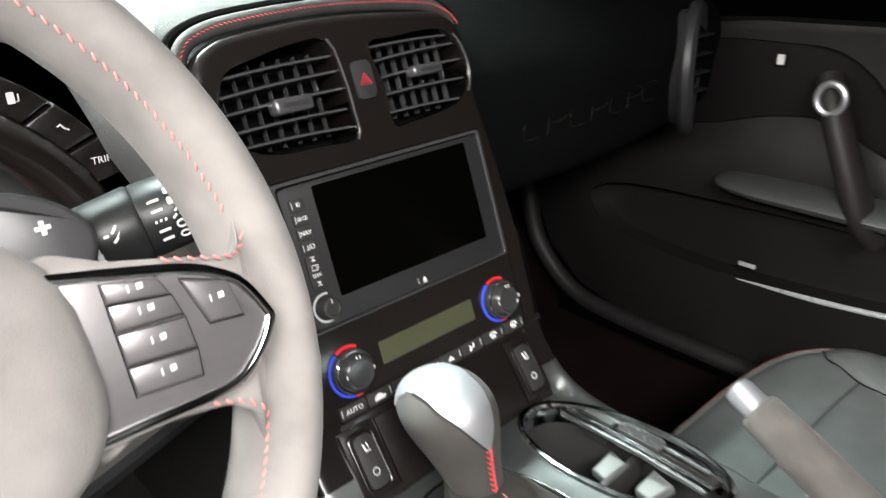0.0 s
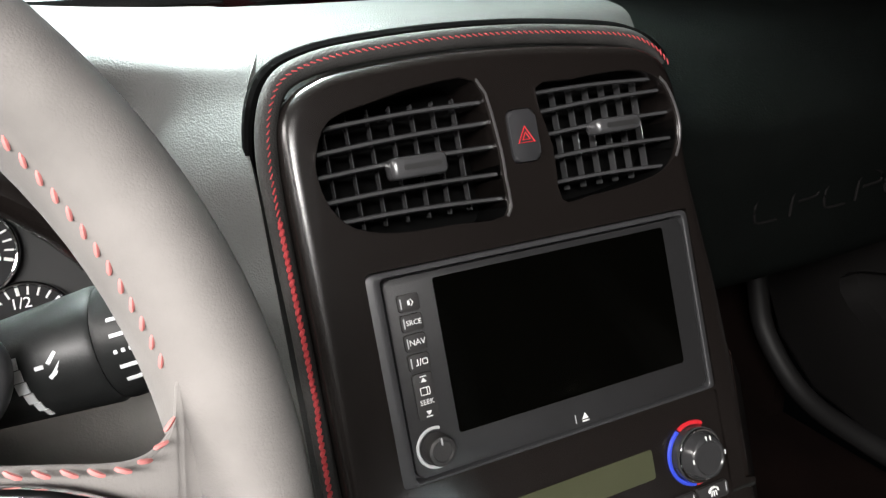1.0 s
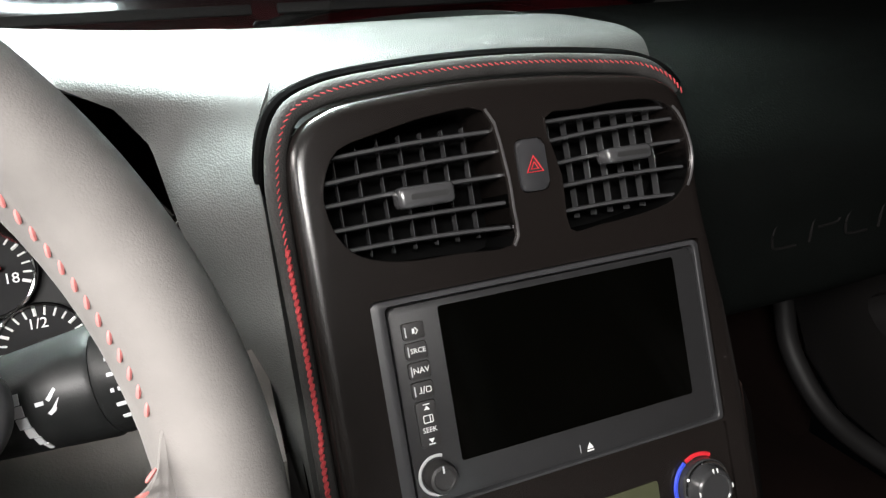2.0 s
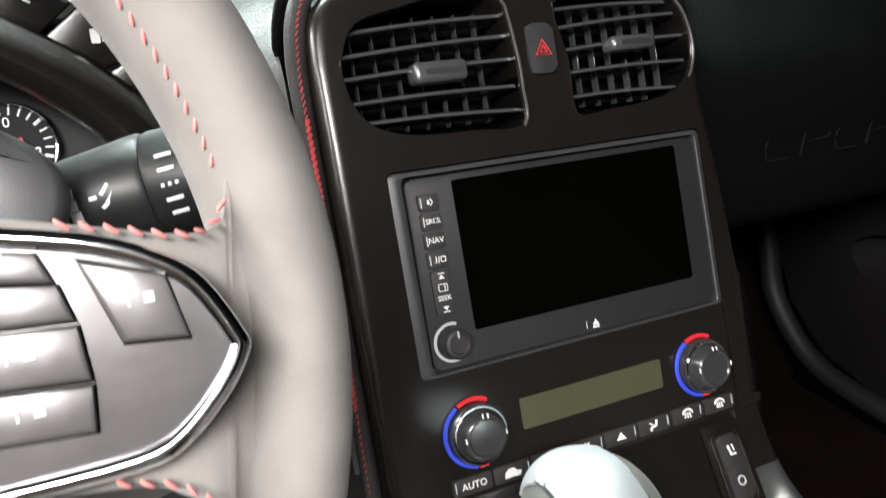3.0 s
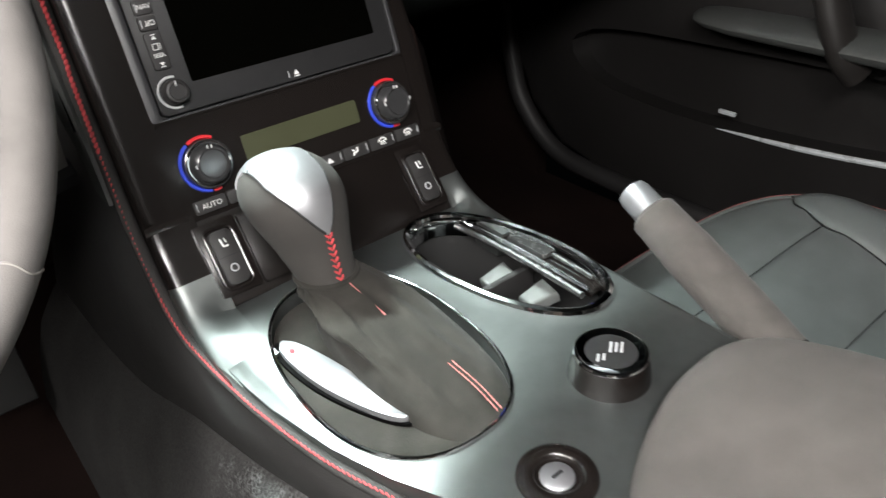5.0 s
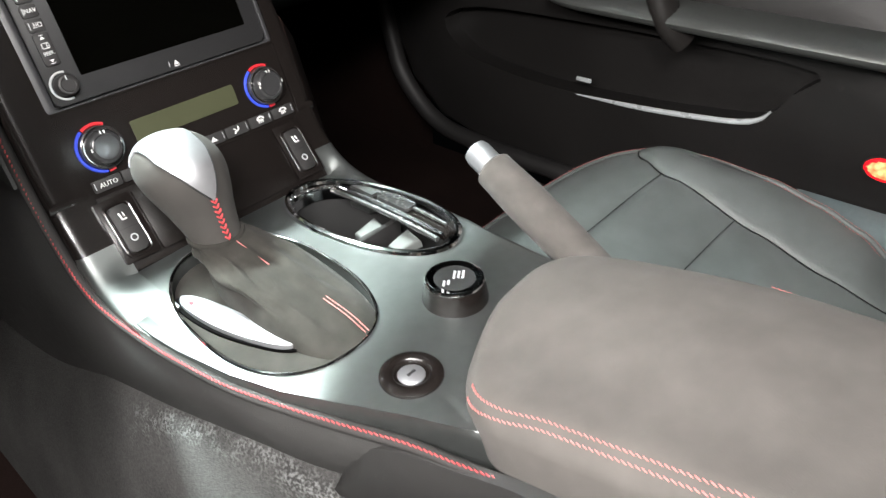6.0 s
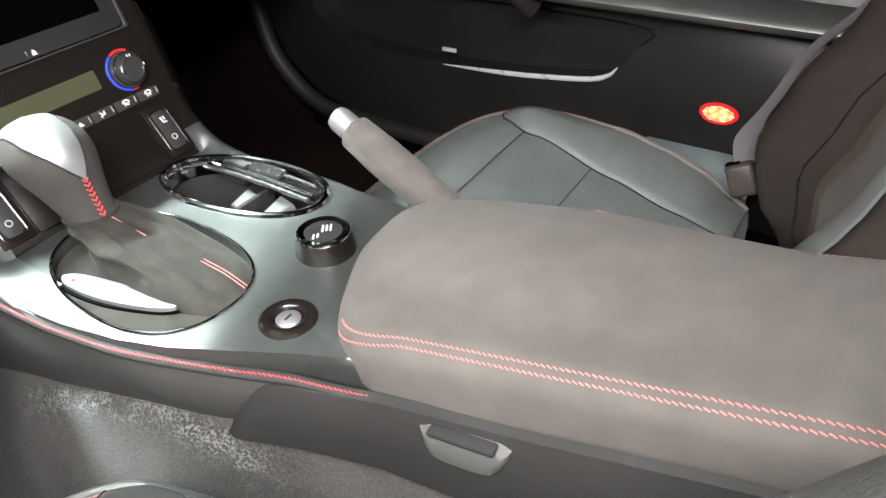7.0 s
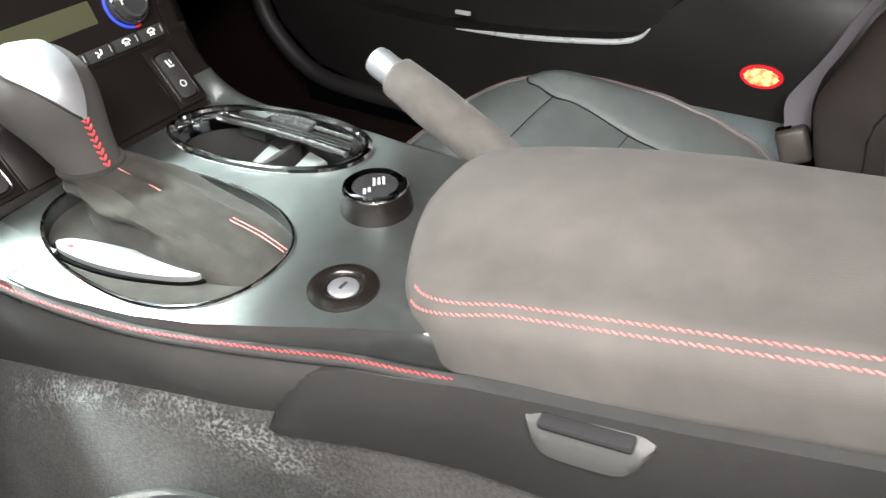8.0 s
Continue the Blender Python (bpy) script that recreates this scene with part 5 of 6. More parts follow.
flap = [(p.x, p.y) for p in spline([(0.075, 0.066, 0), (0.095, 0.063, 0), (0.112, 0.057, 0), (0.1235, 0.048, 0), (0.1290, 0.038, 0), (0.126, 0.025, 0), (0.112, 0.014, 0), (0.075, 0.0, 0)], 6)]
paddle = part("shift_paddle", loft([[(x, y, z) for x, y in inset(flap, d)] for d, z in ((0.002, -0.052), (0.0, -0.050), (0.0, -0.046), (0.0012, -0.0432), (0.0035, -0.042))]), GREY, wheel, "grey shift paddle")
for sx, sy in ((0.006, 0.0018), (0.0018, 0.006)):
    part("paddle_mark", box(0.110, 0.043, -0.0417, sx, sy, 0.0006), GREYPRINT, paddle)

# ---- column, stalk and gauges ----
column = thing("steering_column", None, "black steering column shroud behind the wheel", "steering column")
part("shroud", tube([WHEEL @ Vector((0, 0, -0.03)), WHEEL @ Vector((0, 0, -0.20))], [0.062, 0.075], n=48), DARK, column)
stalk = thing("wiper_stalk", None, "black wiper stalk with white control marks", "stalk")
a, b = Vector((-0.322, -0.030, 0.650)), Vector((-0.1895, -0.0645, 0.678))
way = (b - a).normalized()
part("arm", tube([a, a.lerp(b, 0.3), a.lerp(b, 0.70), a.lerp(b, 0.845), a.lerp(b, 0.858)], [0.010, 0.0125, 0.0168, 0.0185, 0.0175], n=32), STALK, stalk)
tip = part("twist_end", tube([a.lerp(b, 0.860), a.lerp(b, 0.872), a.lerp(b, 0.985), a.lerp(b, 1.02)], [0.0176, 0.0182, 0.0176, 0.0120], n=32), STALK, stalk)
AXIS = way.to_track_quat("X", "Z").to_matrix().to_4x4()


def round_stalk(f, ang, out, along=0.0):
    """A place on the stalk's skin, turned about its axis."""
    return Matrix.Translation(a.lerp(b, f) + way * along) @ AXIS @ Matrix.Rotation(radians(ang), 4, "X") @ Matrix.Translation((0, 0, out))


for ang, wide in ((48, 0.0052), (63, 0.0052), (93, 0.0052), (108, 0.0052)):
    part("mark", box(0, 0, 0, wide, 0.0011, 0.0006), GREYPRINT, tip, m=round_stalk(0.915, ang, 0.0180))
for along in (-0.0022, 0.0, 0.0022):
    part("mark", box(0, 0, 0, 0.0010, 0.0011, 0.0006), GREYPRINT, tip, m=round_stalk(0.915, 78, 0.0180, along))
for ang, kind in ((38, 0), (55, 0), (75, 1), (92, 2), (110, 2)):
    m = round_stalk(0.972, ang, 0.0178)
    if kind == 0:
        part("symbol", prism(rounded(-0.0024, -0.0017, 0.0024, 0.0017, 0.0008), -0.0003, 0.0003), GREYPRINT, tip, m=m)
    elif kind == 1:
        for x, y in ((-0.002, 0.0), (0.001, 0.0014), (0.001, -0.0014)):
            part("symbol", box(x, y, 0, 0.0024, 0.0010, 0.0006), GREYPRINT, tip, m=m @ pose(0, 0, 0, 0, 0, 35))
    else:
        part("symbol", tube([(0.0021 * math.cos(q), 0.0017 * math.sin(q), 0) for q in np.linspace(0, 2 * math.pi, 14, endpoint=False)], 0.0005, n=5, closed=True), GREYPRINT, tip, m=m)
for dx, ang, turn, long in ((-0.004, 72, 0, 0.0030), (0.0, 66, 45, 0.0050), (0.001, 76, 45, 0.0050), (0.003, 82, -40, 0.0036), (-0.001, 82, 30, 0.0030)):
    part("wiper_mark", box(0, 0, 0, long * 0.8, 0.0012, 0.0006), GREYPRINT, stalk, m=round_stalk(0.775, ang, 0.0174, dx) @ pose(0, 0, 0, 0, 0, turn))
for k in range(6):
    part("speed_mark", box(0, 0, 0, 0.0044 - 0.0006 * k, 0.0034, 0.0006), GREYPRINT, stalk, m=round_stalk(0.690 + 0.005 * k, 62 + 12.5 * k, 0.0170))
bands = thing("instrument_cluster", None, "black instrument cluster with white-marked gauges under a hood", "instrument cluster")
FACE = Matrix(((1, 0, 0, -0.251), (0, 0.342, -0.94, 0.094), (0, 0.94, 0.342, 0.623), (0, 0, 0, 1)))
part("backing", box(-0.13, 0.03, -0.012, 0.34, 0.15, 0.012, 0.004, 2), RUBBER, bands, m=FACE)
for gx, gy, gr, words, at in ((0.0, 0.0, 0.0222, ("0", "1/2", "1"), (205, 95, -10)), (-0.0195, 0.041, 0.0222, ("8", "10", "18"), (205, 95, -20)), (-0.105, 0.020, 0.052, (), ())):
    dial = part("gauge", lathe([(gr, -0.004), (gr, 0.0), (0.0001, 0.0002)], 40), GAUGE, bands, m=FACE @ pose(gx, gy, 0))
    part("chrome_ring", tube([(gr * math.cos(a), gr * math.sin(a), 0.001) for a in np.linspace(0, 2 * math.pi, 40, endpoint=False)], 0.0011, n=8, closed=True), CHROME, dial, "chrome ring")
    for k in range(17):
        a = radians(-20 + 230 * k / 16)
        part("tick", tube([(gr * 0.74 * math.cos(a), gr * 0.74 * math.sin(a), 0.0006), (gr * 0.92 * math.cos(a), gr * 0.92 * math.sin(a), 0.0006)], 0.0005 if k % 4 else 0.0008, n=4), WHITE, dial)
    for w, a in zip(words, at):
        lettering(w, 0.0075, gr * 0.52 * math.cos(radians(a)), gr * 0.56 * math.sin(radians(a)), 0.0006, WHITE, dial)
    part("needle", tube([(gr * 0.75 * math.cos(radians(198)), gr * 0.75 * math.sin(radians(198)), 0.0050), (-gr * 0.35 * math.cos(radians(198)), -gr * 0.35 * math.sin(radians(198)), 0.0050)], [0.0009, 0.0015], n=6), REDPRINT, dial, "red needle")
    part("needle_hub", lathe([(0.0042, 0.0005), (0.0042, 0.003), (0.0035, 0.0035), (0.0001, 0.0035)], 16), RUBBER, dial)
for k in range(4):
    t0, t1 = radians(57 - 10 * k), radians(57 - 10 * k - 9.3)
    quad = []
    for r, t in ((0.189, t0), (0.222, t0), (0.222, (t0 + t1) / 2), (0.222, t1), (0.189, t1), (0.189, (t0 + t1) / 2)):
        quad.append((-0.3764 + r * math.cos(t), 0.6114 + r * 0.72 * math.sin(t)))
    bm = prism(quad[::-1], 0.0, 0.010, 0.002, 2)
    bmesh.ops.transform(bm, matrix=Matrix(((1, 0, 0, 0), (0, 0, -1, 0.085), (0, 1, 0, 0), (0, 0, 0, 1))), verts=bm.verts)
    key = part("menu_key", bm, SATIN, bands)
    tm = (t0 + t1) / 2
    c = (-0.3764 + 0.212 * math.cos(tm), 0.6114 + 0.212 * 0.72 * math.sin(tm))
    turned = pose(c[0], 0.0748, c[1], 90, 0, 0)
    if k == 3:
        lettering("TRIP", 0.0062, 0, 0, 0, WHITE, key, m=turned)
    elif k == 1:
        part("key_mark", prism(rounded(-0.0028, -0.003, 0.0012, 0.0035, 0.0006), 0, 0.0004), WHITE, key, m=turned)
        part("key_mark", tube([(0.0018, -0.002, 0.0002), (0.0030, -0.002, 0.0002), (0.0032, 0.002, 0.0002)], 0.0004, n=5), WHITE, key, m=turned)
    else:
        part("key_mark", tube([(-0.0035, 0.0008, 0.0002), (-0.0015, 0.0020, 0.0002), (0.0005, -0.0005, 0.0002), (0.0030, -0.0018, 0.0002)], 0.0006, n=5), WHITE, key, m=turned)
hood_rows = []
for y, r in ((0.070, 0.203), (0.058, 0.201), (0.049, 0.194), (0.046, 0.186), (0.049, 0.178), (0.058, 0.172), (0.074, 0.170), (0.090, 0.174), (0.102, 0.180)):
    hood_rows.append([Vector((-0.378 + r * math.cos(t), y, 0.612 + r * 0.70 * math.sin(t))) for t in np.linspace(-0.1, math.pi, 36)])
part("hood", sheet(hood_rows, 0.003), SATIN, bands)

# ---- driver's knee panel and pedal ----
knee = thing("knee_panel", None, "dark grey knee panel under the steering column", "panel")
part("panel", sheet([[(-0.72, 0.02, 0.50), (-0.45, -0.02, 0.500), (-0.28, -0.02, 0.510), (-0.15, 0.02, 0.520)], [(-0.72, 0.0, 0.56), (-0.45, -0.035, 0.560), (-0.28, -0.03, 0.565), (-0.15, 0.015, 0.575)], [(-0.72, 0.05, 0.62), (-0.45, 0.03, 0.62), (-0.28, 0.03, 0.62), (-0.15, 0.05, 0.62)]][::-1], 0.006), KNEE, knee)
part("lower_lip", tube([(-0.72, 0.03, 0.50), (-0.45, -0.01, 0.495), (-0.28, -0.01, 0.505), (-0.15, 0.03, 0.515)], 0.012, n=8), GREY, knee)
pedal = thing("accelerator_pedal", None, "black accelerator pedal in the driver footwell", "pedal")
part("pad", box(0, 0, 0, 0.055, 0.012, 0.16, 0.004, 2), RUBBER, pedal, m=pose(-0.235, 0.48, 0.13, -35, 0, 0))
part("arm", tube([(-0.235, 0.50, 0.16), (-0.235, 0.58, 0.33)], 0.008), MATT, pedal)

# ---- seats ----


HALF = 0.253


def seat(name, cx, cy, cz, label, flip=1, upright=0.0, slim=1.0, hide=SEAT, fat=1.0):
    """A bolstered seat. cx, cy, cz: middle of the cushion's front edge; flip: -1 for the mirrored one."""
    s = thing(name, Matrix.Translation((cx, cy, cz)), label, "car seat", "car seats")

    def seam(v):
        return knots(((0.0, 0.915), (0.12, 0.77), (0.26, 0.665), (0.52, 0.665), (1.0, 0.66)), v)

    def surface(u, v):
        """u across -1..1, v from the front 0 to the back 1"""
        front = -0.098 * (1 - max(0.0, 1 - abs(u) ** 3.0) ** (1 / 2.4))
        y = front + (-0.425 - front) * v
        low = knots(((0.0, -0.002), (0.16, 0.005), (0.30, 0.004), (0.58, -0.035), (0.8, -0.062), (1.0, -0.082)), v)
        rim = knots(((0.0, 0.0), (0.15, 0.002), (0.42, -0.003), (0.62, -0.018), (0.79, -0.038), (0.94, -0.070), (1.0, -0.082)), v)
        b = seam(v)
        if abs(u) <= b:
            z = low - 0.014 * (1 - (u / b) ** 2) * min(1.0, v * 4)
        else:
            k = (abs(u) - b) / (1 - b)
            z = low + (rim - low) * k + 0.016 * math.sin(math.pi * k) * min(1.0, v * 5) * (1.15 - v)
        z -= 0.006 * max(0.0, 1 - v / 0.06) ** 2
        return Vector((HALF * u * flip, y, z))

    def patch(pname, left, right, v0, v1, puff, lab=""):
        nu, nv = 20, 24
        rows = []
        for j in range(nv + 1):
            row, fv = [], j / nv
            v = v0 + (v1 - v0) * fv
            for i in range(nu + 1):
                fu = i / nu
                p = surface(left(v) + (right(v) - left(v)) * fu, v)
                edge = min(1.0, 8 * min(fu, 1 - fu, fv, 1 - fv))
                p.z += puff * math.sin(edge * math.pi / 2) - 0.002
                row.append(p)
            rows.append(row)
        bm = loft(rows, closed=False, caps=False)
        bm.normal_update()
        if sum(f.normal.z for f in bm.faces) < 0:
            bmesh.ops.reverse_faces(bm, faces=list(bm.faces))
        tops = [v.co.copy() for v in bm.verts]
        bmesh.ops.solidify(bm, geom=list(bm.faces), thickness=0.010)
        if max(v.co.z for v in bm.verts) > max(p.z for p in tops) + 0.004:
            for v in bm.verts:
                v.co.z -= 0.010
        return part(pname, bm, hide, s, lab)

    patch("front_panel", lambda v: -seam(v) + 0.001, lambda v: seam(v) - 0.001, 0.0, 0.2450, 0.0022)
    patch("front_insert", lambda v: -seam(v) + 0.001, lambda v: seam(v) - 0.001, 0.2450, 0.5100, 0.0026)
    patch("rear_insert", lambda v: -seam(v) + 0.001, lambda v: seam(v) - 0.001, 0.5100, 1.0, 0.0026)
    patch("side_bolster", lambda v: seam(v) + 0.001, lambda v: 1.0, 0.0, 1.0, 0.004)
    patch("side_bolster", lambda v: -1.0, lambda v: -seam(v) - 0.001, 0.0, 1.0, 0.004)
    for side in (-1, 1):
        part("seam", tube([surface(side * seam(v), v) + Vector((0, 0, -0.0004)) for v in np.linspace(0.0, 1.0, 40)], 0.0008, n=6), SEAT_SEAM, s)
    for v in (0.2450, 0.5100):
        part("seam", tube([surface(u * seam(v), v) + Vector((0, 0, 0.0004)) for u in np.linspace(-1, 1, 30)], 0.0007, n=6), SEAT_SEAM, s)
    around = [surface(-1, v) for v in np.linspace(1, 0.02, 30)] + [surface(u, 0) for u in np.linspace(-1, 1, 61)] + [surface(1, v) for v in np.linspace(0.02, 1, 30)]
    part("piping", tube([p + Vector((0, 0, -0.001)) for p in around], 0.0034, n=8), hide, s)
    rows = []
    for p in around:
        away = Vector((p.x, p.y + 0.24, 0)).normalized()
        rows.append([p + away * g + Vector((0, 0, -d)) for g, d in ((0.0, 0.001), (0.006 * fat, 0.012), (0.009 * fat, 0.03), (0.008 * fat, 0.06), (-0.002, 0.10), (-0.02, 0.15))])
    part("side_skirt", sheet(rows, 0.004), hide, s)
    part("cushion_core", box(0, -0.25, -0.155, 0.42, 0.33, 0.10, 0.02, 2), DARK, s)
    line = [p + Vector((p.x, p.y + 0.24, 0)).normalized() * (0.0018 if flip > 0 else -0.0060) + Vector((0, 0, 0.0024)) for p in around]
    part("stitching", stitches(line, 0.0048, 0.0036, 0.0004, slant=0.2), PINK, s, "red thread")
    line = [p - Vector((p.x, p.y + 0.24, 0)).normalized() * 0.0095 + Vector((0, 0, 0.0020)) for p in around]
    part("stitching", stitches(line, 0.0048, 0.0036, 0.0004, slant=0.2), PINK, s, "red thread")
    # backrest: a closed shell with deep side bolsters
    shell = spline([(-1.0, -0.075, 0), (-1.06, 0.1 - 0.12, 0), (-1.06, 0.40, 0), (-0.98, 0.86, 0), (-0.88, 1.0, 0), (-0.78, 0.92, 0), (-0.66, 0.48, 0), (-0.56, 0.16, 0), (-0.44, 0.05, 0), (0, 0.0, 0), (0.44, 0.05, 0), (0.56, 0.16, 0), (0.66, 0.48, 0), (0.78, 0.92, 0), (0.88, 1.0, 0), (0.98, 0.86, 0), (1.06, 0.40, 0), (1.06, -0.02, 0), (1.0, -0.075, 0)], 4)
    rings, seams = [], ([], [])
    for z in np.linspace(-0.15, 0.62, 34):
        tip = knots(((-0.15, -0.535), (-0.075, -0.482), (-0.020, -0.440), (0.05, -0.424), (0.135, -0.451), (0.226, -0.500), (0.35, -0.562), (0.50, -0.648), (0.62, -0.72)), z) + upright
        deep = knots(((-0.15, 0.03), (-0.075, 0.06), (0.0, 0.10), (0.10, 0.115), (0.25, 0.105), (0.40, 0.08), (0.62, 0.025)), z)
        wide = 0.232 * slim * knots(((-0.15, 0.9), (0.0, 1.0), (0.3, 0.97), (0.5, 0.86), (0.58, 0.72), (0.62, 0.5)), z)
        ring = []
        for p in shell:
            fwd = (p.y * deep * (0.42 if p.x < -0.45 and flip > 0 else 1.0) if p.y > 0 else p.y) - deep
            ring.append(Vector((wide * p.x * flip, tip + fwd, z)))
        rings.append(ring + [Vector((0.6 * wide * flip, tip - deep - 0.11, z)), Vector((-0.6 * wide * flip, tip - deep - 0.11, z))])
        for side, line in zip((-1, 1), seams):
            line.append(Vector((wide * 0.64 * side, tip - deep + 0.42 * deep * (0.42 if side < 0 < flip else 1.0), z)))
    back = part("backrest", loft(rings), BACK, s)
    rows = []
    for ring in rings[3:-4]:
        rows.append([p + Vector((0, 0.0035, 0)) for p, q in zip(ring, shell) if abs(q.x) < 0.585 and q.y > -0.01])
    part("insert", sheet(rows, 0.003), SUEDE_BACK, back, "brown suede insert")
    rows = []
    for ring in rings[1:-4]:
        rows.append([p + Vector((0, 0.0035, 0)) for p, q in zip(ring, shell) if -0.97 < q.x < -0.70 and q.y > 0.5])
    part("inner_bolster", sheet(rows, 0.003), hide, back, "charcoal leather bolster beside the console")
    part("stitching", stitches([row[-1] + Vector((-0.003 * flip, 0.004, 0)) for row in rows], 0.0048, 0.0036, 0.0005, up=(0, 0.9, 0.3)), PINK, back, "pale red thread")
    for line in seams:
        part("seam", tube(line[3:-5], 0.0012, n=6), SEAT_SEAM, back)
    return s


seat("passenger_seat", 0.400, -0.056, 0.254, "charcoal leather sports seat with red stitching on the passenger side", 1)
seat("driver_seat", -0.407, -0.208, 0.366, "charcoal leather sports seat with red stitching behind the wheel", -1, 0.110, 1.01, SHADED_HIDE, 2.2)
belt = thing("seat_belt", None, "grey seat belt beside the passenger seat", "seat belt")
path = [(0.638, -0.462, 0.248), (0.650, -0.455, 0.275), (0.656, -0.463, 0.302), (0.656, -0.482, 0.345), (0.652, -0.508, 0.410), (0.642, -0.560, 0.480), (0.630, -0.62, 0.58), (0.60, -0.72, 0.74)]
part("webbing", sheet([[p + Vector((-0.003, 0.007, 0.002)) * w, p + Vector((0.000, -0.007, 0.0)) * w, p + Vector((0.005, -0.015, -0.002)) * w] for p, w in ((p, knots(((0.2, 1.2), (0.27, 1.4), (0.32, 0.6), (0.42, 0.5), (0.8, 0.8)), p.z)) for p in spline(path, 4))], 0.0016), BELT, belt, "lavender-grey webbing")
buckle = part("buckle", box(0, 0, 0, 0.026, 0.038, 0.046, 0.007, 3), BUCKLE, belt, "brown plastic buckle", m=pose(0.628, -0.470, 0.232, -25, 12, 0))
part("slot", box(0, 0.008, 0.0235, 0.014, 0.018, 0.003, 0.001, 1), GAP_SHADE, buckle)

# ---- passenger door ----
door = thing("door_1", None, "dark passenger door panel with armrest, pocket and pull handle", "car door", kind="structure")
DX = 0.745


def door_plate(outline, x0, x1, bevel=0.0):
    """An outline in y, z drawn out across the car from x0 inwards to x1."""
    bm = prism([(-y, z) for y, z in outline], 0, x0 - x1, bevel, 3)
    bmesh.ops.transform(bm, matrix=Matrix(((0, 0, -1, x0), (-1, 0, 0, 0), (0, 1, 0, 0), (0, 0, 0, 1))), verts=bm.verts)
    return bm


DOOR = [(-0.75, 0.06), (-0.75, 0.66), (-0.30, 0.66), (0.10, 0.655), (0.36, 0.64), (0.52, 0.60), (0.53, 0.40), (0.505, 0.275), (0.478, 0.195), (0.40, 0.128), (0.29, 0.112), (0.06, 0.110), (-0.3, 0.09)]
panel = part("panel", door_plate(DOOR, 0.80, DX, 0.012), DOORSKIN, door)
POCKET = [(p.x, p.y) for p in spline([(0.075, 0.255, 0), (-0.05, 0.262, 0), (-0.16, 0.274, 0), (-0.215, 0.284, 0), (-0.240, 0.302, 0), (-0.262, 0.335, 0), (-0.285, 0.372, 0), (-0.10, 0.378, 0), (0.10, 0.375, 0), (0.30, 0.365, 0), (0.38, 0.33, 0), (0.33, 0.275, 0), (0.20, 0.256, 0)], 3, True)]
bpy.context.view_layer.update()
carve(panel, [door_plate(POCKET, 0.785, 0.70)])
part("pocket_lip", tube([(DX - 0.0045, p.x, p.y) for p in spline([(0.080, 0.2545, 0), (-0.05, 0.2615, 0), (-0.16, 0.2735, 0), (-0.205, 0.2815, 0), (-0.228, 0.292, 0), (-0.240, 0.306, 0)], 5)], [0.0010, 0.0020, 0.0028, 0.0035, 0.0040] + [0.0044] * 11 + [0.0046, 0.0043, 0.0040, 0.0036, 0.0032, 0.0028, 0.0024, 0.002, 0.0016, 0.0012], n=8), LIP, door, "pale pocket lip")
part("pocket_catch", box(DX - 0.006, 0.066, 0.284, 0.006, 0.028, 0.007, 0.002, 2), LIP, door, "small bright catch")
rail = spline([(0.545, 0.40, 0), (0.515, 0.275, 0), (0.486, 0.195, 0), (0.405, 0.124, 0), (0.29, 0.104, 0), (0.06, 0.102, 0), (-0.10, 0.10, 0)], 6)
part("lower_rail", tube([(DX - 0.012, p.x, p.y) for p in rail], 0.017, n=10, up=(1, 0, 0)), MATT, door, "grey rounded lower edge")
rings = []
for y, k in ((0.116, 0.08), (0.112, 0.35), (0.102, 0.65), (0.08, 0.85), (0.04, 1.0), (-0.06, 1.1), (-0.2, 1.2), (-0.45, 1.2), (-0.70, 1.1)):
    rings.append([Vector((0.706 - 0.044 * min(k, 1.0) * math.cos(a) * (1 if math.cos(a) > 0 else -1.2), y, 0.430 + 0.0165 * k * math.sin(a))) for a in np.linspace(0, 2 * math.pi, 20, endpoint=False)])
part("armrest", loft(rings), ARMSILVER, door, "silver-grey door armrest")
part("pull_handle", tube(spline([(DX - 0.045, -0.022, 0.595), (DX - 0.060, -0.035, 0.57), (DX - 0.070, -0.055, 0.53), (DX - 0.074, -0.078, 0.48), (DX - 0.070, -0.100, 0.43), (DX - 0.05, -0.118, 0.40)], 5), 0.024, n=14, up=(0, 1, 0), flat=0.75), DOORGRAB, door, "brown-grey pull handle")
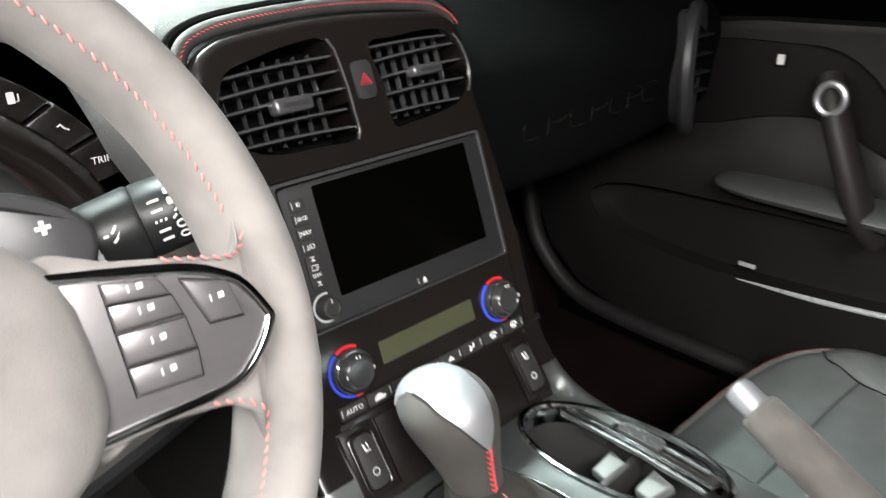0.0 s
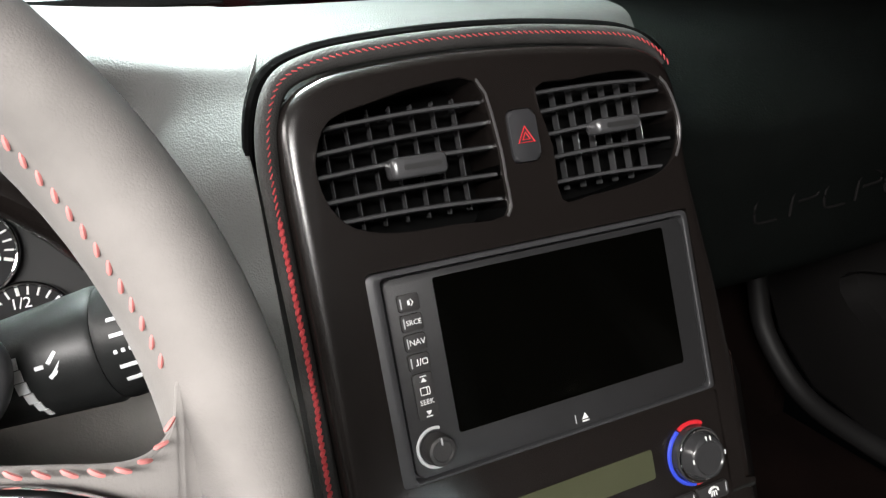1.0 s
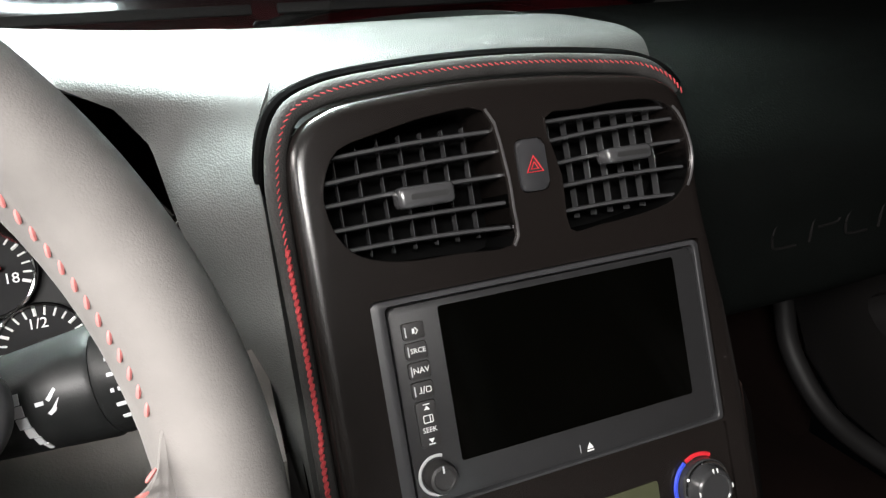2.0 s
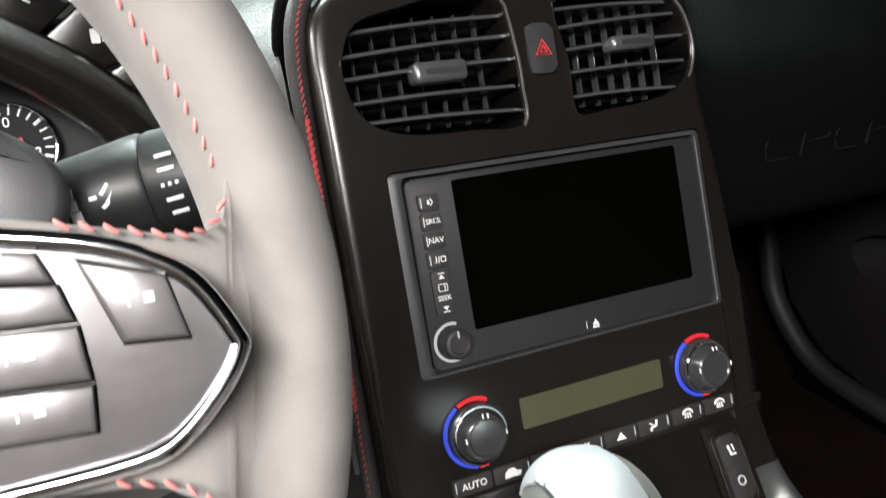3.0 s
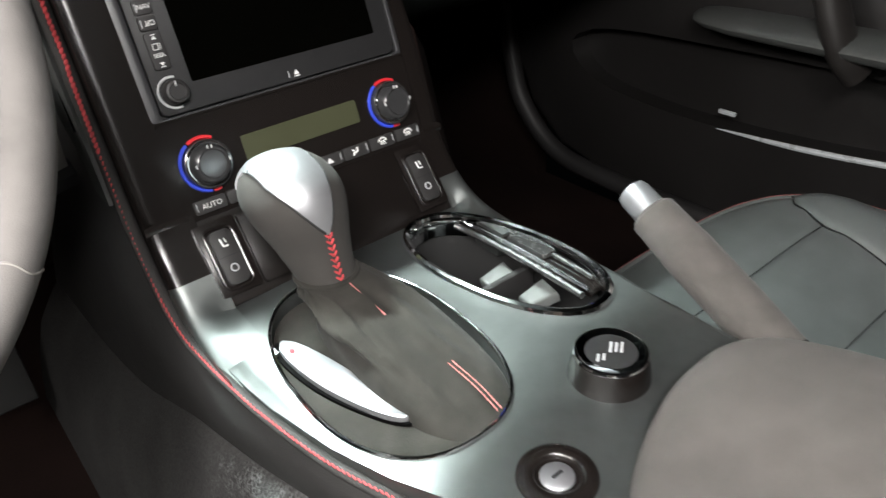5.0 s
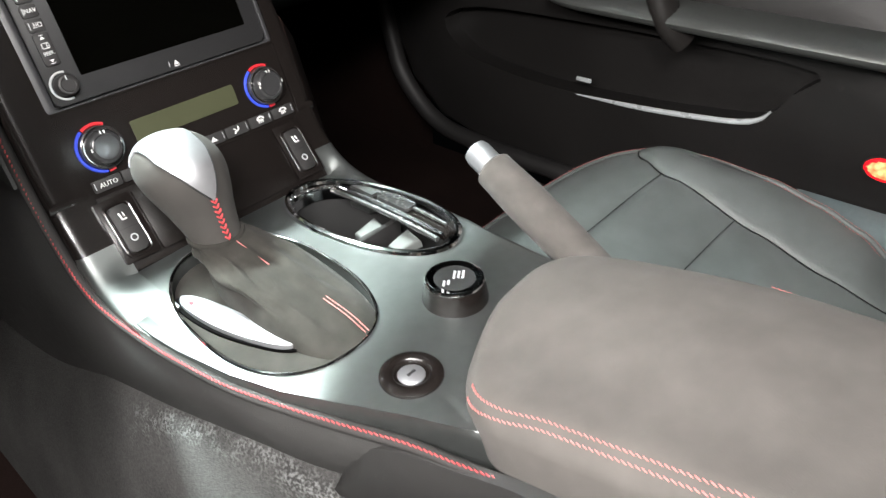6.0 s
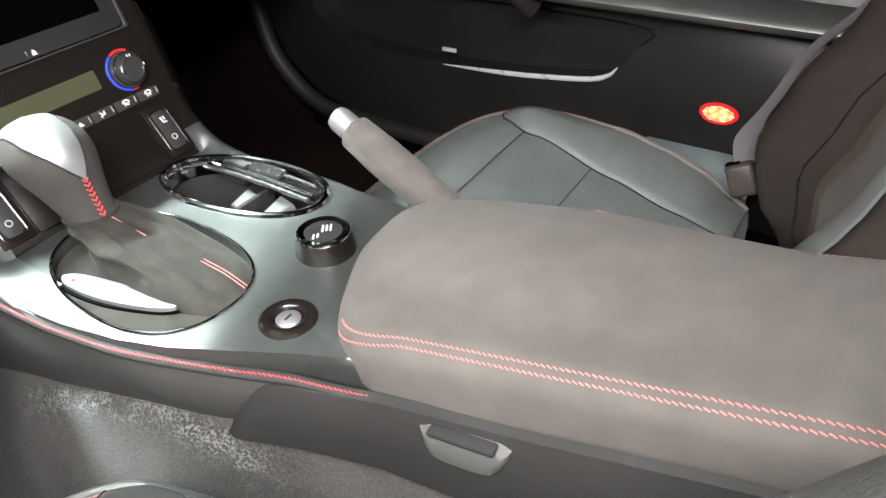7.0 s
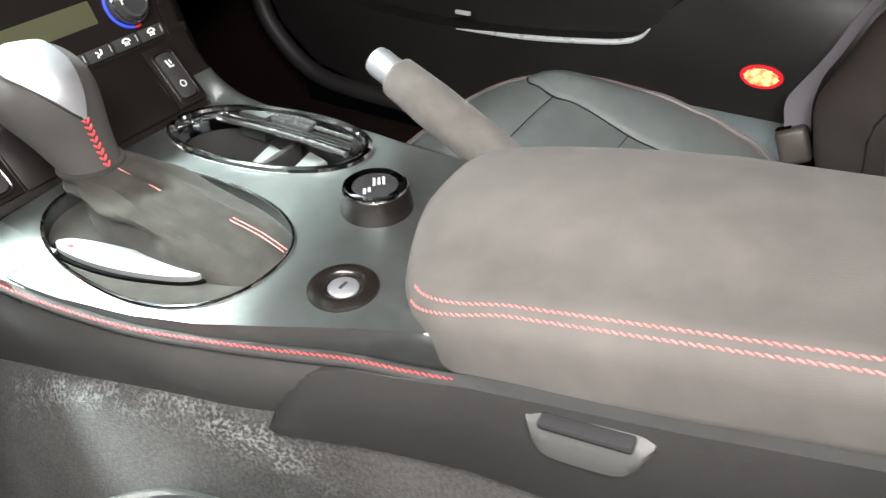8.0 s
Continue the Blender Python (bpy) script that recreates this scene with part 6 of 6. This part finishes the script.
part("handle_ring", tube([(DX - 0.084, -0.040 + 0.017 * math.cos(a), 0.578 + 0.019 * math.sin(a)) for a in np.linspace(0, 2 * math.pi, 28, endpoint=False)], 0.005, n=8, closed=True, up=(1, 0, 0)), SILVER, door, "silver ring")
part("release_button", box(DX - 0.004, 0.062, 0.605, 0.012, 0.026, 0.028, 0.004, 2), GREY, door)
part("release_mark", box(DX - 0.0105, 0.062, 0.606, 0.001, 0.010, 0.014), WHITE, door)
part("upper_trim", door_plate([(p.x, p.y) for p in spline([(0.30, 0.60, 0), (0.18, 0.625, 0), (0.06, 0.628, 0), (-0.015, 0.622, 0), (-0.08, 0.575, 0), (-0.12, 0.50, 0), (-0.10, 0.49, 0), (-0.02, 0.53, 0), (0.07, 0.525, 0), (0.17, 0.498, 0), (0.30, 0.50, 0)], 3, True)], DX + 0.002, DX - 0.010, 0.004), DARK, door, "dark upper door insert")
lamp = thing("courtesy_lamp", None, "lit red courtesy lamp low on the door", "lamp")
lens = part("lens", door_plate(oval(-0.400, 0.264, 0.028, 0.0158, 0, 32, 2.0), DX, DX - 0.005, 0.002), RED_LENS, lamp, "glowing red lens")
spokes = [(-0.400 + 0.024 * r * math.cos(a), 0.264 + 0.0128 * r * math.sin(a)) for a, r in ((2 * math.pi * k / 36, 1.0 - 0.06 * (k % 2) - 0.04 * (k % 3)) for k in range(36))]
part("bulb_glow", door_plate(spokes, DX - 0.004, DX - 0.0062, 0.0006), LENS, lens, "bright orange middle of the lens")
part("frame", tube([(DX - 0.001, y, z) for y, z in oval(-0.400, 0.264, 0.0295, 0.0172, 0, 32, 2.0)], 0.002, n=6, closed=True, up=(1, 0, 0)), MATT, lamp)
solid("door_sill", sheet([[(0.742, y, 0.200), (0.728, y, 0.194), (0.704, y, 0.165), (0.695, y, 0.14)] for y in np.linspace(-0.47, -0.30, 6)], 0.004), SILL, "bluish brushed metal door sill plate", "door sill", kind="structure")

solid("door_2", box(-0.79, -0.20, 0.33, 0.05, 1.40, 0.66, 0.01, 2), DARK, "plain dark driver door panel", "car door", kind="structure")
